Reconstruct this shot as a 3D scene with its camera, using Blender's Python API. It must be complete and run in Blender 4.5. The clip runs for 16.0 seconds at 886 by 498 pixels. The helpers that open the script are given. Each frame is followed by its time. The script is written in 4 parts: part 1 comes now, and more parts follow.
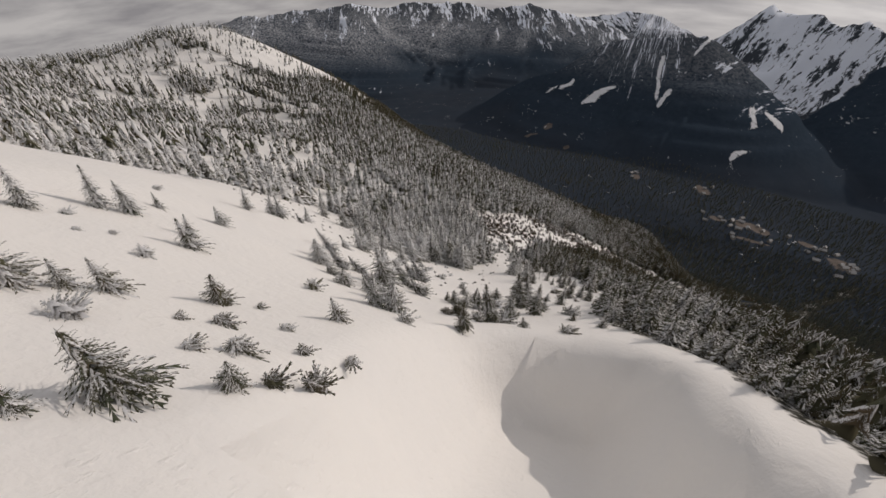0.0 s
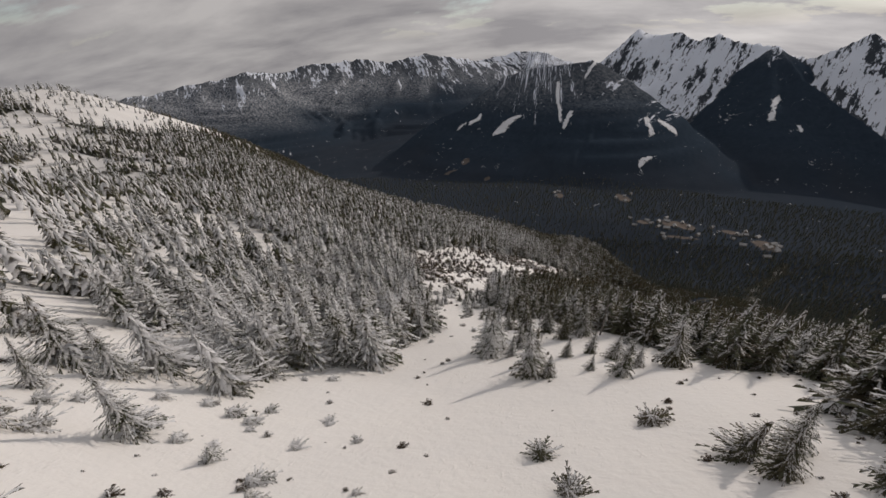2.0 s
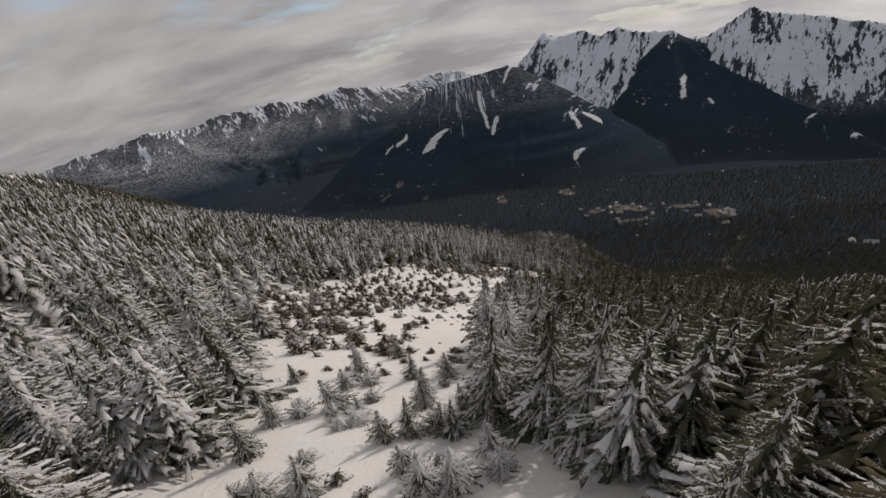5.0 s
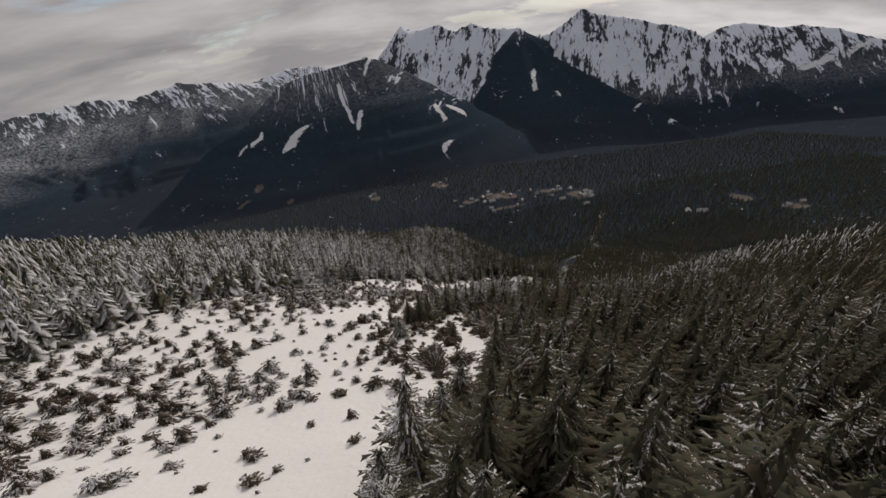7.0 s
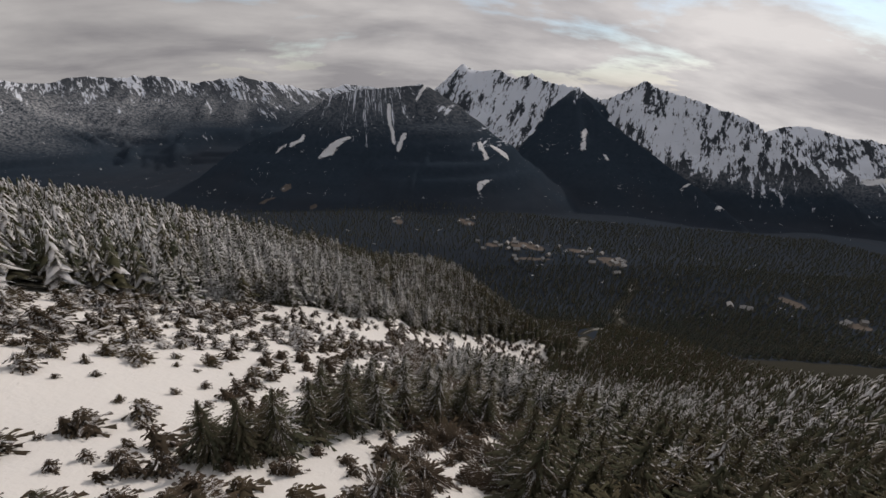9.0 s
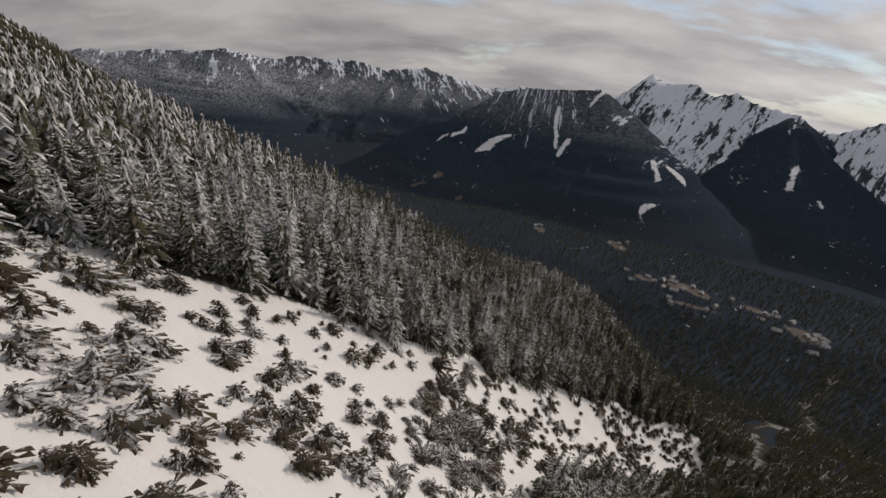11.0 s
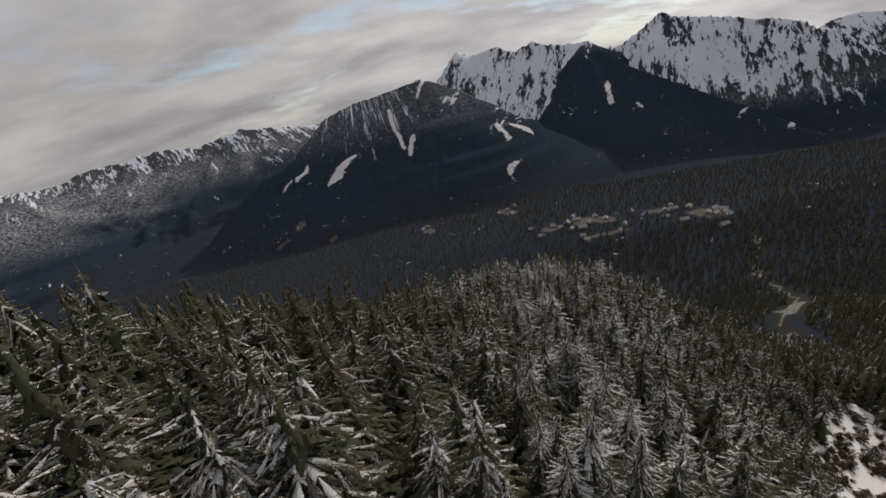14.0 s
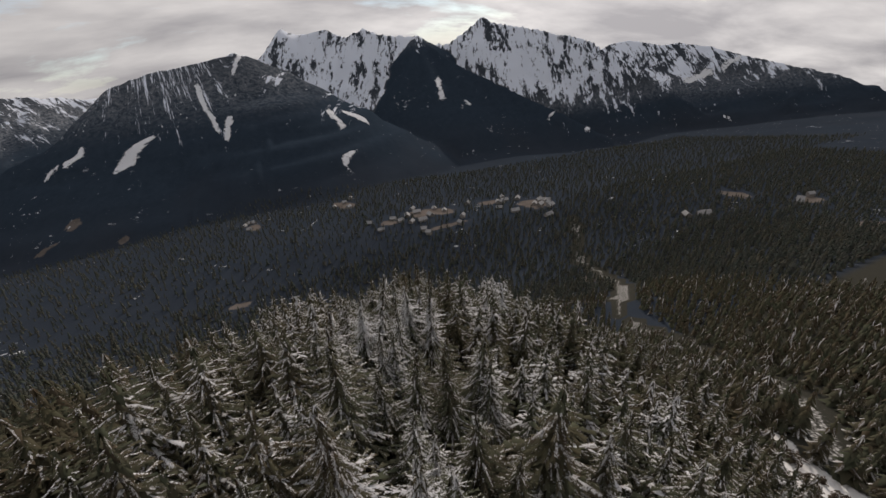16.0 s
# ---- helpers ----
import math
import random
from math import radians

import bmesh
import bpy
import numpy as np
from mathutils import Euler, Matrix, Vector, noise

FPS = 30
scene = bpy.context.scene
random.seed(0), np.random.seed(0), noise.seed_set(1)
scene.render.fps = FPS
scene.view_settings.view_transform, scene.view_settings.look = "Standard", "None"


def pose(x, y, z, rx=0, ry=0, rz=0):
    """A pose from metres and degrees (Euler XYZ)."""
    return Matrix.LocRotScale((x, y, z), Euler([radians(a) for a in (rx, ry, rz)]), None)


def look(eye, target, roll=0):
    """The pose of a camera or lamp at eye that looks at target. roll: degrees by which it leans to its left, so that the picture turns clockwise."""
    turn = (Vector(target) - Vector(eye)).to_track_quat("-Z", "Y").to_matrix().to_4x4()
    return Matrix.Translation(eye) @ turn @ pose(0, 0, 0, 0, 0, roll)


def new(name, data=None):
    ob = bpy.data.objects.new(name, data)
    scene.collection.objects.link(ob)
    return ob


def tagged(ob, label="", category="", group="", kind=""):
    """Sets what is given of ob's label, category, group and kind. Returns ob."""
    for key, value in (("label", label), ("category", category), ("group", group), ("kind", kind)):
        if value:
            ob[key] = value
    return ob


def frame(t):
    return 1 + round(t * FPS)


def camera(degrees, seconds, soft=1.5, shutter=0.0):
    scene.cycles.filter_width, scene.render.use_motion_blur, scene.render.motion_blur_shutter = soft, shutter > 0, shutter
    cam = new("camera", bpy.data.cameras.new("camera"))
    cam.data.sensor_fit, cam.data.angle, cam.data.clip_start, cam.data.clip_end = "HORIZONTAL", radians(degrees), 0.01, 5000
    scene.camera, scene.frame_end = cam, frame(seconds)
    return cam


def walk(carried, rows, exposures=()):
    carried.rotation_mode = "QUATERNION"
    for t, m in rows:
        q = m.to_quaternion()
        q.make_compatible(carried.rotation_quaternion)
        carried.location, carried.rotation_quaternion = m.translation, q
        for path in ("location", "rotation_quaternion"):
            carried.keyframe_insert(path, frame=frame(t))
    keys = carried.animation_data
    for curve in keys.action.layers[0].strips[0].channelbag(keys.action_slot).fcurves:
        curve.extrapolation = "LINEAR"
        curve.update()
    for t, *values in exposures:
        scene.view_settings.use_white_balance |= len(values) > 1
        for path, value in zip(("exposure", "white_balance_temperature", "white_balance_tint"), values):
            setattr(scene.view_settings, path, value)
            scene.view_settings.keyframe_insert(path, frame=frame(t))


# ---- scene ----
cam = camera(91.10, 16.0)
PATH = (
    (0.0, 0.00, 0.00, 0.00, 57.97, -3.23, 25.84),
    (0.5, -5.27, 13.81, -9.14, 59.99, -1.05, 21.31),
    (1.0, -9.95, 28.29, -18.29, 59.52, 1.22, 18.39),
    (1.5, -14.16, 42.93, -27.49, 60.97, 2.61, 15.00),
    (2.0, -17.33, 58.83, -34.57, 64.28, 1.99, 13.63),
    (2.5, -20.69, 74.23, -41.65, 64.32, 5.61, 8.13),
    (3.0, -23.07, 88.32, -48.58, 62.23, 10.71, -0.27),
    (3.5, -22.78, 102.42, -57.59, 60.66, -3.00, 17.99),
    (4.0, -24.41, 115.44, -65.12, 61.15, -3.44, 20.31),
    (4.5, -27.44, 128.27, -72.67, 64.15, -0.40, 15.74),
    (5.0, -31.29, 142.44, -80.62, 66.89, 9.17, 3.17),
    (5.2, -32.84, 147.79, -84.01, 66.15, 14.12, -4.70),
    (7.3, -21.11, 206.92, -107.91, 64.30, 6.25, -14.84),
    (7.5, -19.89, 211.99, -110.89, 66.51, 5.22, -15.14),
    (8.0, -16.39, 224.72, -117.51, 69.85, 3.42, -15.95),
    (8.2, -14.97, 229.70, -119.96, 70.37, 2.15, -15.37),
    (10.3, 9.46, 284.15, -143.58, 65.99, -6.99, 11.05),
    (10.5, 8.86, 290.72, -146.14, 66.80, -7.30, 12.56),
    (11.0, 6.49, 307.62, -152.87, 68.32, -7.64, 15.30),
    (11.5, 3.80, 323.13, -159.65, 69.55, -6.45, 14.97),
    (12.0, -0.45, 338.31, -164.57, 71.01, -1.90, 11.10),
    (12.5, -3.41, 354.41, -170.14, 71.95, 1.63, 7.22),
    (13.0, -5.54, 369.85, -175.07, 72.61, 4.38, 4.20),
    (13.5, -6.93, 384.93, -179.67, 72.13, 8.34, -1.60),
    (14.0, -6.93, 400.97, -185.07, 70.36, 12.46, -6.83),
    (14.5, -5.63, 415.98, -190.16, 68.56, 14.38, -15.56),
    (15.0, -2.17, 428.31, -194.26, 67.99, 13.50, -21.87),
    (15.5, 1.91, 439.61, -198.12, 68.42, 9.87, -24.89),
    (16.0, 6.72, 450.83, -202.29, 66.03, 6.88, -27.34),
)

walk(cam, [(t, pose(x, y, z, rx, ry, rz)) for t, x, y, z, rx, ry, rz in PATH],
     exposures=((0.0, 0.0), (13.5, 0.0), (14.5, 0.18), (16.0, 0.26)))

# ---------------------------------------------------------------- world and sun
SUN_AZ, SUN_EL = radians(42), radians(26)
world = bpy.data.worlds.new("sky")
scene.world = world
world.use_nodes = True
wn, wl = world.node_tree.nodes, world.node_tree.links
bg = wn["Background"]
sky = wn.new("ShaderNodeTexSky")
sky.sky_type, sky.sun_disc = "NISHITA", False
sky.dust_density, sky.ozone_density = 0.1, 2.0
sky.sun_elevation, sky.sun_rotation = SUN_EL, SUN_AZ
tc = wn.new("ShaderNodeTexCoord")
sep = wn.new("ShaderNodeSeparateXYZ")
wl.new(tc.outputs["Generated"], sep.inputs[0])


def wmath(op, a, b=0.0):
    n = wn.new("ShaderNodeMath")
    n.operation = op
    for i, v in enumerate((a, b)):
        if isinstance(v, (int, float)):
            n.inputs[i].default_value = v
        else:
            wl.new(v, n.inputs[i])
    return n.outputs[0]


# a layer of cloud laid out on a flat sheet overhead
height_ = wmath("MAXIMUM", wmath("ADD", sep.outputs[2], 0.30), 0.05)
flat = wn.new("ShaderNodeCombineXYZ")
wl.new(wmath("MULTIPLY", wmath("DIVIDE", sep.outputs[0], height_), 0.55), flat.inputs[0])
wl.new(wmath("DIVIDE", sep.outputs[1], height_), flat.inputs[1])
cloud = wn.new("ShaderNodeTexNoise")
cloud.inputs["Scale"].default_value, cloud.inputs["Detail"].default_value = 1.1, 9
cloud.inputs["Roughness"].default_value, cloud.inputs["Distortion"].default_value = 0.6, 0.2
wl.new(flat.outputs[0], cloud.inputs["Vector"])
cramp = wn.new("ShaderNodeValToRGB")
cramp.color_ramp.elements[0].position, cramp.color_ramp.elements[0].color = 0.34, (0.25, 0.25, 0.25, 1)
cramp.color_ramp.elements[1].position, cramp.color_ramp.elements[1].color = 0.47, (1, 1, 1, 1)
wl.new(cloud.outputs["Fac"], cramp.inputs[0])
shade = wn.new("ShaderNodeTexNoise")
shade.inputs["Scale"].default_value, shade.inputs["Detail"].default_value = 1.7, 9
shade.inputs["Roughness"].default_value, shade.inputs["Distortion"].default_value = 0.55, 0.2
wl.new(flat.outputs[0], shade.inputs["Vector"])
tone = wn.new("ShaderNodeValToRGB")
tone.color_ramp.elements[0].position, tone.color_ramp.elements[0].color = 0.36, (3.25, 3.1, 3.2, 1)
tone.color_ramp.elements[1].position, tone.color_ramp.elements[1].color = 0.64, (6.0, 5.7, 5.6, 1)
wl.new(shade.outputs["Fac"], tone.inputs[0])
# thin cloud is brighter towards the sun
dot = wn.new("ShaderNodeVectorMath")
dot.operation = "DOT_PRODUCT"
wl.new(tc.outputs["Generated"], dot.inputs[0])
dot.inputs[1].default_value = (math.sin(SUN_AZ) * math.cos(SUN_EL), math.cos(SUN_AZ) * math.cos(SUN_EL), math.sin(SUN_EL))
glow_ = wmath("ADD", 0.60, wmath("MULTIPLY", wmath("POWER", wmath("MAXIMUM", dot.outputs["Value"], 0.0), 3.0), 0.45))
lit = wn.new("ShaderNodeVectorMath")
lit.operation = "SCALE"
wl.new(tone.outputs[0], lit.inputs[0])
wl.new(glow_, lit.inputs["Scale"])
mix = wn.new("ShaderNodeMixRGB")
# closed cloud towards the horizon
near_rim = wmath("SUBTRACT", 1.0, wmath("MULTIPLY", sep.outputs[2], 5.0))
wl.new(wmath("MINIMUM", wmath("MAXIMUM", cramp.outputs[0], near_rim), 1.0), mix.inputs[0])
wl.new(sky.outputs[0], mix.inputs[1])
wl.new(lit.outputs[0], mix.inputs[2])
wl.new(mix.outputs[0], bg.inputs[0])
bg.inputs[1].default_value = 0.128

sun_data = bpy.data.lights.new("sun", "SUN")
sun_data.energy, sun_data.angle, sun_data.color = 1.85, radians(0.9), (1.0, 0.88, 0.78)
sun = new("sun", sun_data)
sun.matrix_world = look((0, 0, 0), (-math.sin(SUN_AZ) * math.cos(SUN_EL), -math.cos(SUN_AZ) * math.cos(SUN_EL), -math.sin(SUN_EL)))

# ---------------------------------------------------------------- materials


class Mat:
    """A node material with short ways to add nodes."""

    def __init__(self, name, rough=0.8):
        self.m = bpy.data.materials.new(name)
        self.m.use_nodes = True
        self.n, self.l = self.m.node_tree.nodes, self.m.node_tree.links
        self.b = self.n["Principled BSDF"]
        self.b.inputs["Roughness"].default_value = rough
        self.b.inputs["Specular IOR Level"].default_value = 0.0
        self.geo = self.n.new("ShaderNodeNewGeometry")
        self.xyz = self.n.new("ShaderNodeSeparateXYZ")
        self.l.new(self.geo.outputs["Position"], self.xyz.inputs[0])
        self.nrm = self.n.new("ShaderNodeSeparateXYZ")
        self.l.new(self.geo.outputs["Normal"], self.nrm.inputs[0])

    def put(self, socket, v):
        if isinstance(v, (int, float)):
            socket.default_value = v
        elif isinstance(v, tuple):
            socket.default_value = (*v, 1)
        else:
            self.l.new(v, socket)

    def noise(self, scale, detail=5, rough=0.6, vec=None):
        n = self.n.new("ShaderNodeTexNoise")
        n.inputs["Scale"].default_value, n.inputs["Detail"].default_value = scale, detail
        n.inputs["Roughness"].default_value = rough
        self.l.new(vec or self.geo.outputs["Position"], n.inputs["Vector"])
        return n.outputs["Fac"]

    def stretched(self, sx, sy, sz):
        n = self.n.new("ShaderNodeMapping")
        n.inputs["Scale"].default_value = (sx, sy, sz)
        self.l.new(self.geo.outputs["Position"], n.inputs["Vector"])
        return n.outputs[0]

    def math(self, op, a, b=0.0, c=0.0):
        n = self.n.new("ShaderNodeMath")
        n.operation = op
        for i, v in enumerate((a, b, c)):
            self.put(n.inputs[i], v)
        return n.outputs[0]

    def step(self, v, lo, hi):
        n = self.n.new("ShaderNodeMapRange")
        n.interpolation_type = "SMOOTHSTEP"
        self.put(n.inputs["Value"], v)
        n.inputs["From Min"].default_value, n.inputs["From Max"].default_value = min(lo, hi), max(lo, hi)
        if lo > hi:
            n.inputs["To Min"].default_value, n.inputs["To Max"].default_value = 1.0, 0.0
        return n.outputs["Result"]

    def mix(self, f, a, b):
        n = self.n.new("ShaderNodeMixRGB")
        for i, v in enumerate((f, a, b)):
            self.put(n.inputs[i], v)
        return n.outputs[0]

    def colour(self, v):
        self.put(self.b.inputs["Base Color"], v)

    def bump(self, h, strength, dist):
        n = self.n.new("ShaderNodeBump")
        n.inputs["Strength"].default_value, n.inputs["Distance"].default_value = strength, dist
        self.l.new(h, n.inputs["Height"])
        self.l.new(n.outputs[0], self.b.inputs["Normal"])


SNOW = (0.80, 0.78, 0.75)


def ground_material():
    k = Mat("snow_and_forest_floor", 0.75)
    cover = k.n.new("ShaderNodeVertexColor")
    cover.layer_name = "cover"
    sp = k.n.new("ShaderNodeSeparateColor")
    k.l.new(cover.outputs[0], sp.inputs[0])
    snow_f, mount, field = sp.outputs[0], sp.outputs[1], sp.outputs[2]
    fine, mid, wide = k.noise(1.3, 6), k.noise(0.12, 6), k.noise(0.012, 6)
    snow = k.mix(mid, SNOW, (0.74, 0.73, 0.72))
    duff = k.mix(fine, (0.028, 0.031, 0.026), (0.060, 0.055, 0.045))
    near = k.mix(k.step(k.math("ADD", snow_f, k.math("MULTIPLY", k.math("SUBTRACT", fine, 0.5), 0.7)), 0.35, 0.6), duff, snow)
    # valley woods, with the blue of haze painted into their colour, and bare ground
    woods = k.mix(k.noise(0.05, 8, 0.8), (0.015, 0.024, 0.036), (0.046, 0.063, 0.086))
    frost_and_haze = k.n.new("ShaderNodeVertexColor")
    frost_and_haze.layer_name = "frost_and_haze"
    sf = k.n.new("ShaderNodeSeparateColor")
    k.l.new(frost_and_haze.outputs[0], sf.inputs[0])
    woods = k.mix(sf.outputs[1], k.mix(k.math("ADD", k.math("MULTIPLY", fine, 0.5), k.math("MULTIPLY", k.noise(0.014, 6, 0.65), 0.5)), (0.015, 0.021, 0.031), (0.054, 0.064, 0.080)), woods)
    hoar = k.math("MULTIPLY", sf.outputs[0], k.step(k.noise(0.09, 9, 0.8), 0.39, 0.64))
    woods = k.mix(hoar, woods, (0.44, 0.45, 0.47))
    bare = k.mix(k.noise(0.05, 6), (0.05, 0.042, 0.036), (0.22, 0.19, 0.17))
    rag = k.math("MULTIPLY", k.math("SUBTRACT", k.noise(0.045, 8, 0.75), 0.5), 1.5)
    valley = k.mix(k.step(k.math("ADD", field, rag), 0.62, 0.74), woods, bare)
    # high snow lies in the gullies between ribs of rock and trees that run down the flanks
    across = k.math("ADD", k.math("MULTIPLY", k.xyz.outputs[0], 0.87), k.math("MULTIPLY", k.xyz.outputs[1], k.math("SUBTRACT", k.math("MULTIPLY", k.step(k.xyz.outputs[0], 100, -300), 1.05), 0.5)))
    fall_line = k.n.new("ShaderNodeCombineXYZ")
    k.l.new(across, fall_line.inputs[0])
    k.l.new(k.math("MULTIPLY", k.xyz.outputs[2], 0.42), fall_line.inputs[1])
    k.l.new(k.math("MULTIPLY", k.xyz.outputs[1], 0.10), fall_line.inputs[2])
    streak = k.noise(0.020, 6, 0.6, fall_line.outputs[0])
    speck = k.noise(0.075, 7, 0.74, fall_line.outputs[0])
    swell = k.noise(0.006, 4, 0.5)
    alt = k.math("ADD", mount, k.math("ADD", k.math("MULTIPLY", k.math("SUBTRACT", streak, 0.5), 1.8), k.math("MULTIPLY", k.math("SUBTRACT", speck, 0.5), 2.0)))
    alt = k.math("ADD", alt, k.math("MULTIPLY", k.math("SUBTRACT", swell, 0.5), 0.6))
    # rock and high snow are tinted blue too, haze put into their colour
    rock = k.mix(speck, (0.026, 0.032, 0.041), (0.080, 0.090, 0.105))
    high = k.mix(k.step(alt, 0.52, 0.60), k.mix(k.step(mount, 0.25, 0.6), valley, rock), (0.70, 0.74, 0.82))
    patch = k.math("ADD", cover.outputs["Alpha"], k.math("ADD", k.math("MULTIPLY", k.math("SUBTRACT", k.noise(0.075, 8, 0.78), 0.5), 3.0), k.math("MULTIPLY", k.math("SUBTRACT", k.noise(0.018, 3, 0.5, k.stretched(1.0, 1.0, 0.3)), 0.5), 1.2)))
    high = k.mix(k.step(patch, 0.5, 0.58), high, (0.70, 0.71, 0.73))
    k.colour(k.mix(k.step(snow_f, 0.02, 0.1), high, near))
    lumps = k.math("MULTIPLY", k.step(k.noise(2.6, 4, 0.6, k.stretched(1.0, 0.45, 0.45)), 0.56, 0.70), k.step(k.noise(0.16, 3), 0.48, 0.62))
    k.bump(k.math("ADD", k.math("ADD", fine, k.math("MULTIPLY", lumps, 0.9)), k.math("MULTIPLY", mid, 3.0)), 0.28, 0.35)
    return k.m


def fir_material(name, dark, light, snow_amount, twig=(0.055, 0.040, 0.028), clump=12.0):
    k = Mat(name, 0.7)
    isl = k.geo.outputs["Random Per Island"]
    green = k.mix(k.noise(0.5, 4), dark, light)
    green = k.mix(k.math("MULTIPLY", k.step(k.noise(0.09, 4), 0.46, 0.66), 0.55), green, (0.115, 0.098, 0.058))
    green = k.mix(k.math("MULTIPLY", isl, 0.7), green, twig)
    # snow lies along the top of each bough, the twigs below it stay dark
    ridge = k.n.new("ShaderNodeAttribute")
    ridge.attribute_name = "ridge"
    up = k.math("ADD", k.math("MULTIPLY", k.nrm.outputs[2], 0.45), k.math("MULTIPLY", k.math("SUBTRACT", k.noise(clump, 4, 0.75), 0.5), 2.1))
    up = k.math("ADD", up, k.math("MULTIPLY", ridge.outputs["Fac"], 0.82))
    # less snow lower down the mountain, some boughs shaken bare
    low = k.math("SUBTRACT", k.step(k.xyz.outputs[2], -280, -172), k.math("MULTIPLY", k.math("MULTIPLY", k.step(k.xyz.outputs[0], -33, -14), k.step(k.xyz.outputs[1], 345, 265)), k.math("ADD", 0.72, k.math("MULTIPLY", k.step(k.xyz.outputs[1], 110, 165), 0.42))))
    low = k.math("SUBTRACT", low, k.math("MULTIPLY", k.step(k.xyz.outputs[1], 385, 460), k.math("MULTIPLY", k.step(k.xyz.outputs[0], 14, -24), 1.1)))
    lim = k.math("ADD", k.math("MULTIPLY", k.math("ADD", low, k.math("MULTIPLY", k.step(k.xyz.outputs[2], -140, -50), 0.4)), snow_amount or 0.0), k.math("MULTIPLY", k.math("SUBTRACT", k.noise(0.11, 4), 0.5), 1.5))
    lim = k.math("ADD", lim, k.math("MULTIPLY", k.math("SUBTRACT", isl, 0.5), 0.7))
    f = k.step(k.math("ADD", up, lim), 1.22, 1.34)
    k.colour(green if snow_amount is None else k.mix(f, green, (0.72, 0.72, 0.73)))
    return k.m


def plain(name, a, b, scale, rough=0.8):
    k = Mat(name, rough)
    k.colour(k.mix(k.noise(scale, 5), a, b))
    return k.m


M_GROUND = ground_material()
M_FIR = fir_material("fir_needles_with_snow", (0.054, 0.064, 0.044), (0.108, 0.114, 0.076), 0.42, (0.092, 0.064, 0.046))
M_STAND = fir_material("fir_stand_with_snow", (0.054, 0.064, 0.044), (0.108, 0.114, 0.076), 0.47, (0.092, 0.064, 0.046), clump=8.0)
M_SHRUB = fir_material("young_fir_needles_with_snow", (0.046, 0.040, 0.031), (0.090, 0.074, 0.056), 0.22, (0.085, 0.058, 0.041))
M_VALLEY = fir_material("valley_needles", (0.033, 0.044, 0.038), (0.078, 0.091, 0.076), None, (0.084, 0.078, 0.070))
M_BARK = plain("bark", (0.05, 0.035, 0.025), (0.13, 0.10, 0.08), 3.0)

# ---------------------------------------------------------------- the lie of the land
# spot heights, x, y, z: the upper field and gully, the hillside, then the clearing and all below it
UPPER = np.array((
    0, -60, 22.1, -8, 8, -16.9, -22, 35, -34.9, -19, 18, -23.4, -12, 37, -34.5, -23, 44, -40.4, -14, 46, -38.9, -24, 57, -49.9, -31, 39, -33.8, -54, 19, -18.6, -57, 40, -28.6, -68, 57, -40.5, -78, 79, -54.3, -100, 40, -33.2, 8, 44, -34.1, -6, 47, -36.8, -35, 72, -57.1, -8, 68, -49.3, -36, 129, -87.5, -24, 120, -77.6, -31, 141, -91.9, -44, 156, -100.9, -80, 214, -117.5, -36, 199, -119.4, -63, 257, -142.7, 58, 114, -84.6)).reshape(-1, 3)
HILLSIDE = np.array((
    -530, 429, -95.2, -177, 191, -88.9, -241, 233, -103.1, -290, 263, -109.4, -281, 318, -108.3, -634, 241, -137.9, -300, 125, -68.5)).reshape(-1, 3)
LOWER = np.array((
    -13, 268, -155.8, -37, 349, -180.5, -13, 408, -201.3, 43, 455, -254.7, 44, 356, -220.9, 155, 604, -359.8, 284, 693, -406.1, 155, 353, -225.0, 75, 265, -171.1, 262, 520, -338.0, -48, 621, -329.8, -258, 524, -201.8, -143, 512, -222.2, -72, 419, -188.1, -37, 450, -209.3, -21, 480, -229.6, -120, 412, -177.4)).reshape(-1, 3)
MORE = np.array((
    -31, 104, -74.9, -26, 95, -71.2, -13, 327, -178.1, -47, 281, -151.0, -60, 272, -144.6, -19, 339, -183.1, -13, 346, -191.5, -10, 358, -195.1, -24, 329, -181.0, -29, 332, -177.4, 5, 388, -217.5, -10, 347, -194.1, 58, 455, -269.8, -477, 378, -62.0, -419, 556, -145.5, 253, 661, -384.8, 166, 564, -336.8, 192, 611, -354.9, -3, 425, -218.4, 5, 424, -224.0, -23, 418, -204.2, 31, 459, -240.8, -7, 434, -214.4, 19, 470, -229.4, 35, 502, -241.3, 15, 496, -233.5, 5, 441, -221.8, -67, 174, -103.6)).reshape(-1, 3)
SPOTS = np.concatenate([UPPER, HILLSIDE, LOWER, MORE])


def smooth(v, lo, hi):
    v = np.clip((v - lo) / (hi - lo), 0, 1)
    return v * v * (3 - 2 * v)


def kernel(r):
    return np.sqrt(r * r + 40.0 ** 2)


def _weights():
    p = SPOTS[:, :2]
    n = len(p)
    a = np.zeros((n + 3, n + 3))
    a[:n, :n] = kernel(np.linalg.norm(p[:, None] - p[None], axis=2))
    a[:n, n:] = np.c_[np.ones(n), p]
    a[n:, :n] = a[:n, n:].T
    a[:n, :n] -= 1.5 * np.eye(n)
    return np.linalg.solve(a, np.r_[SPOTS[:, 2], 0, 0, 0])


WEIGHTS = _weights()


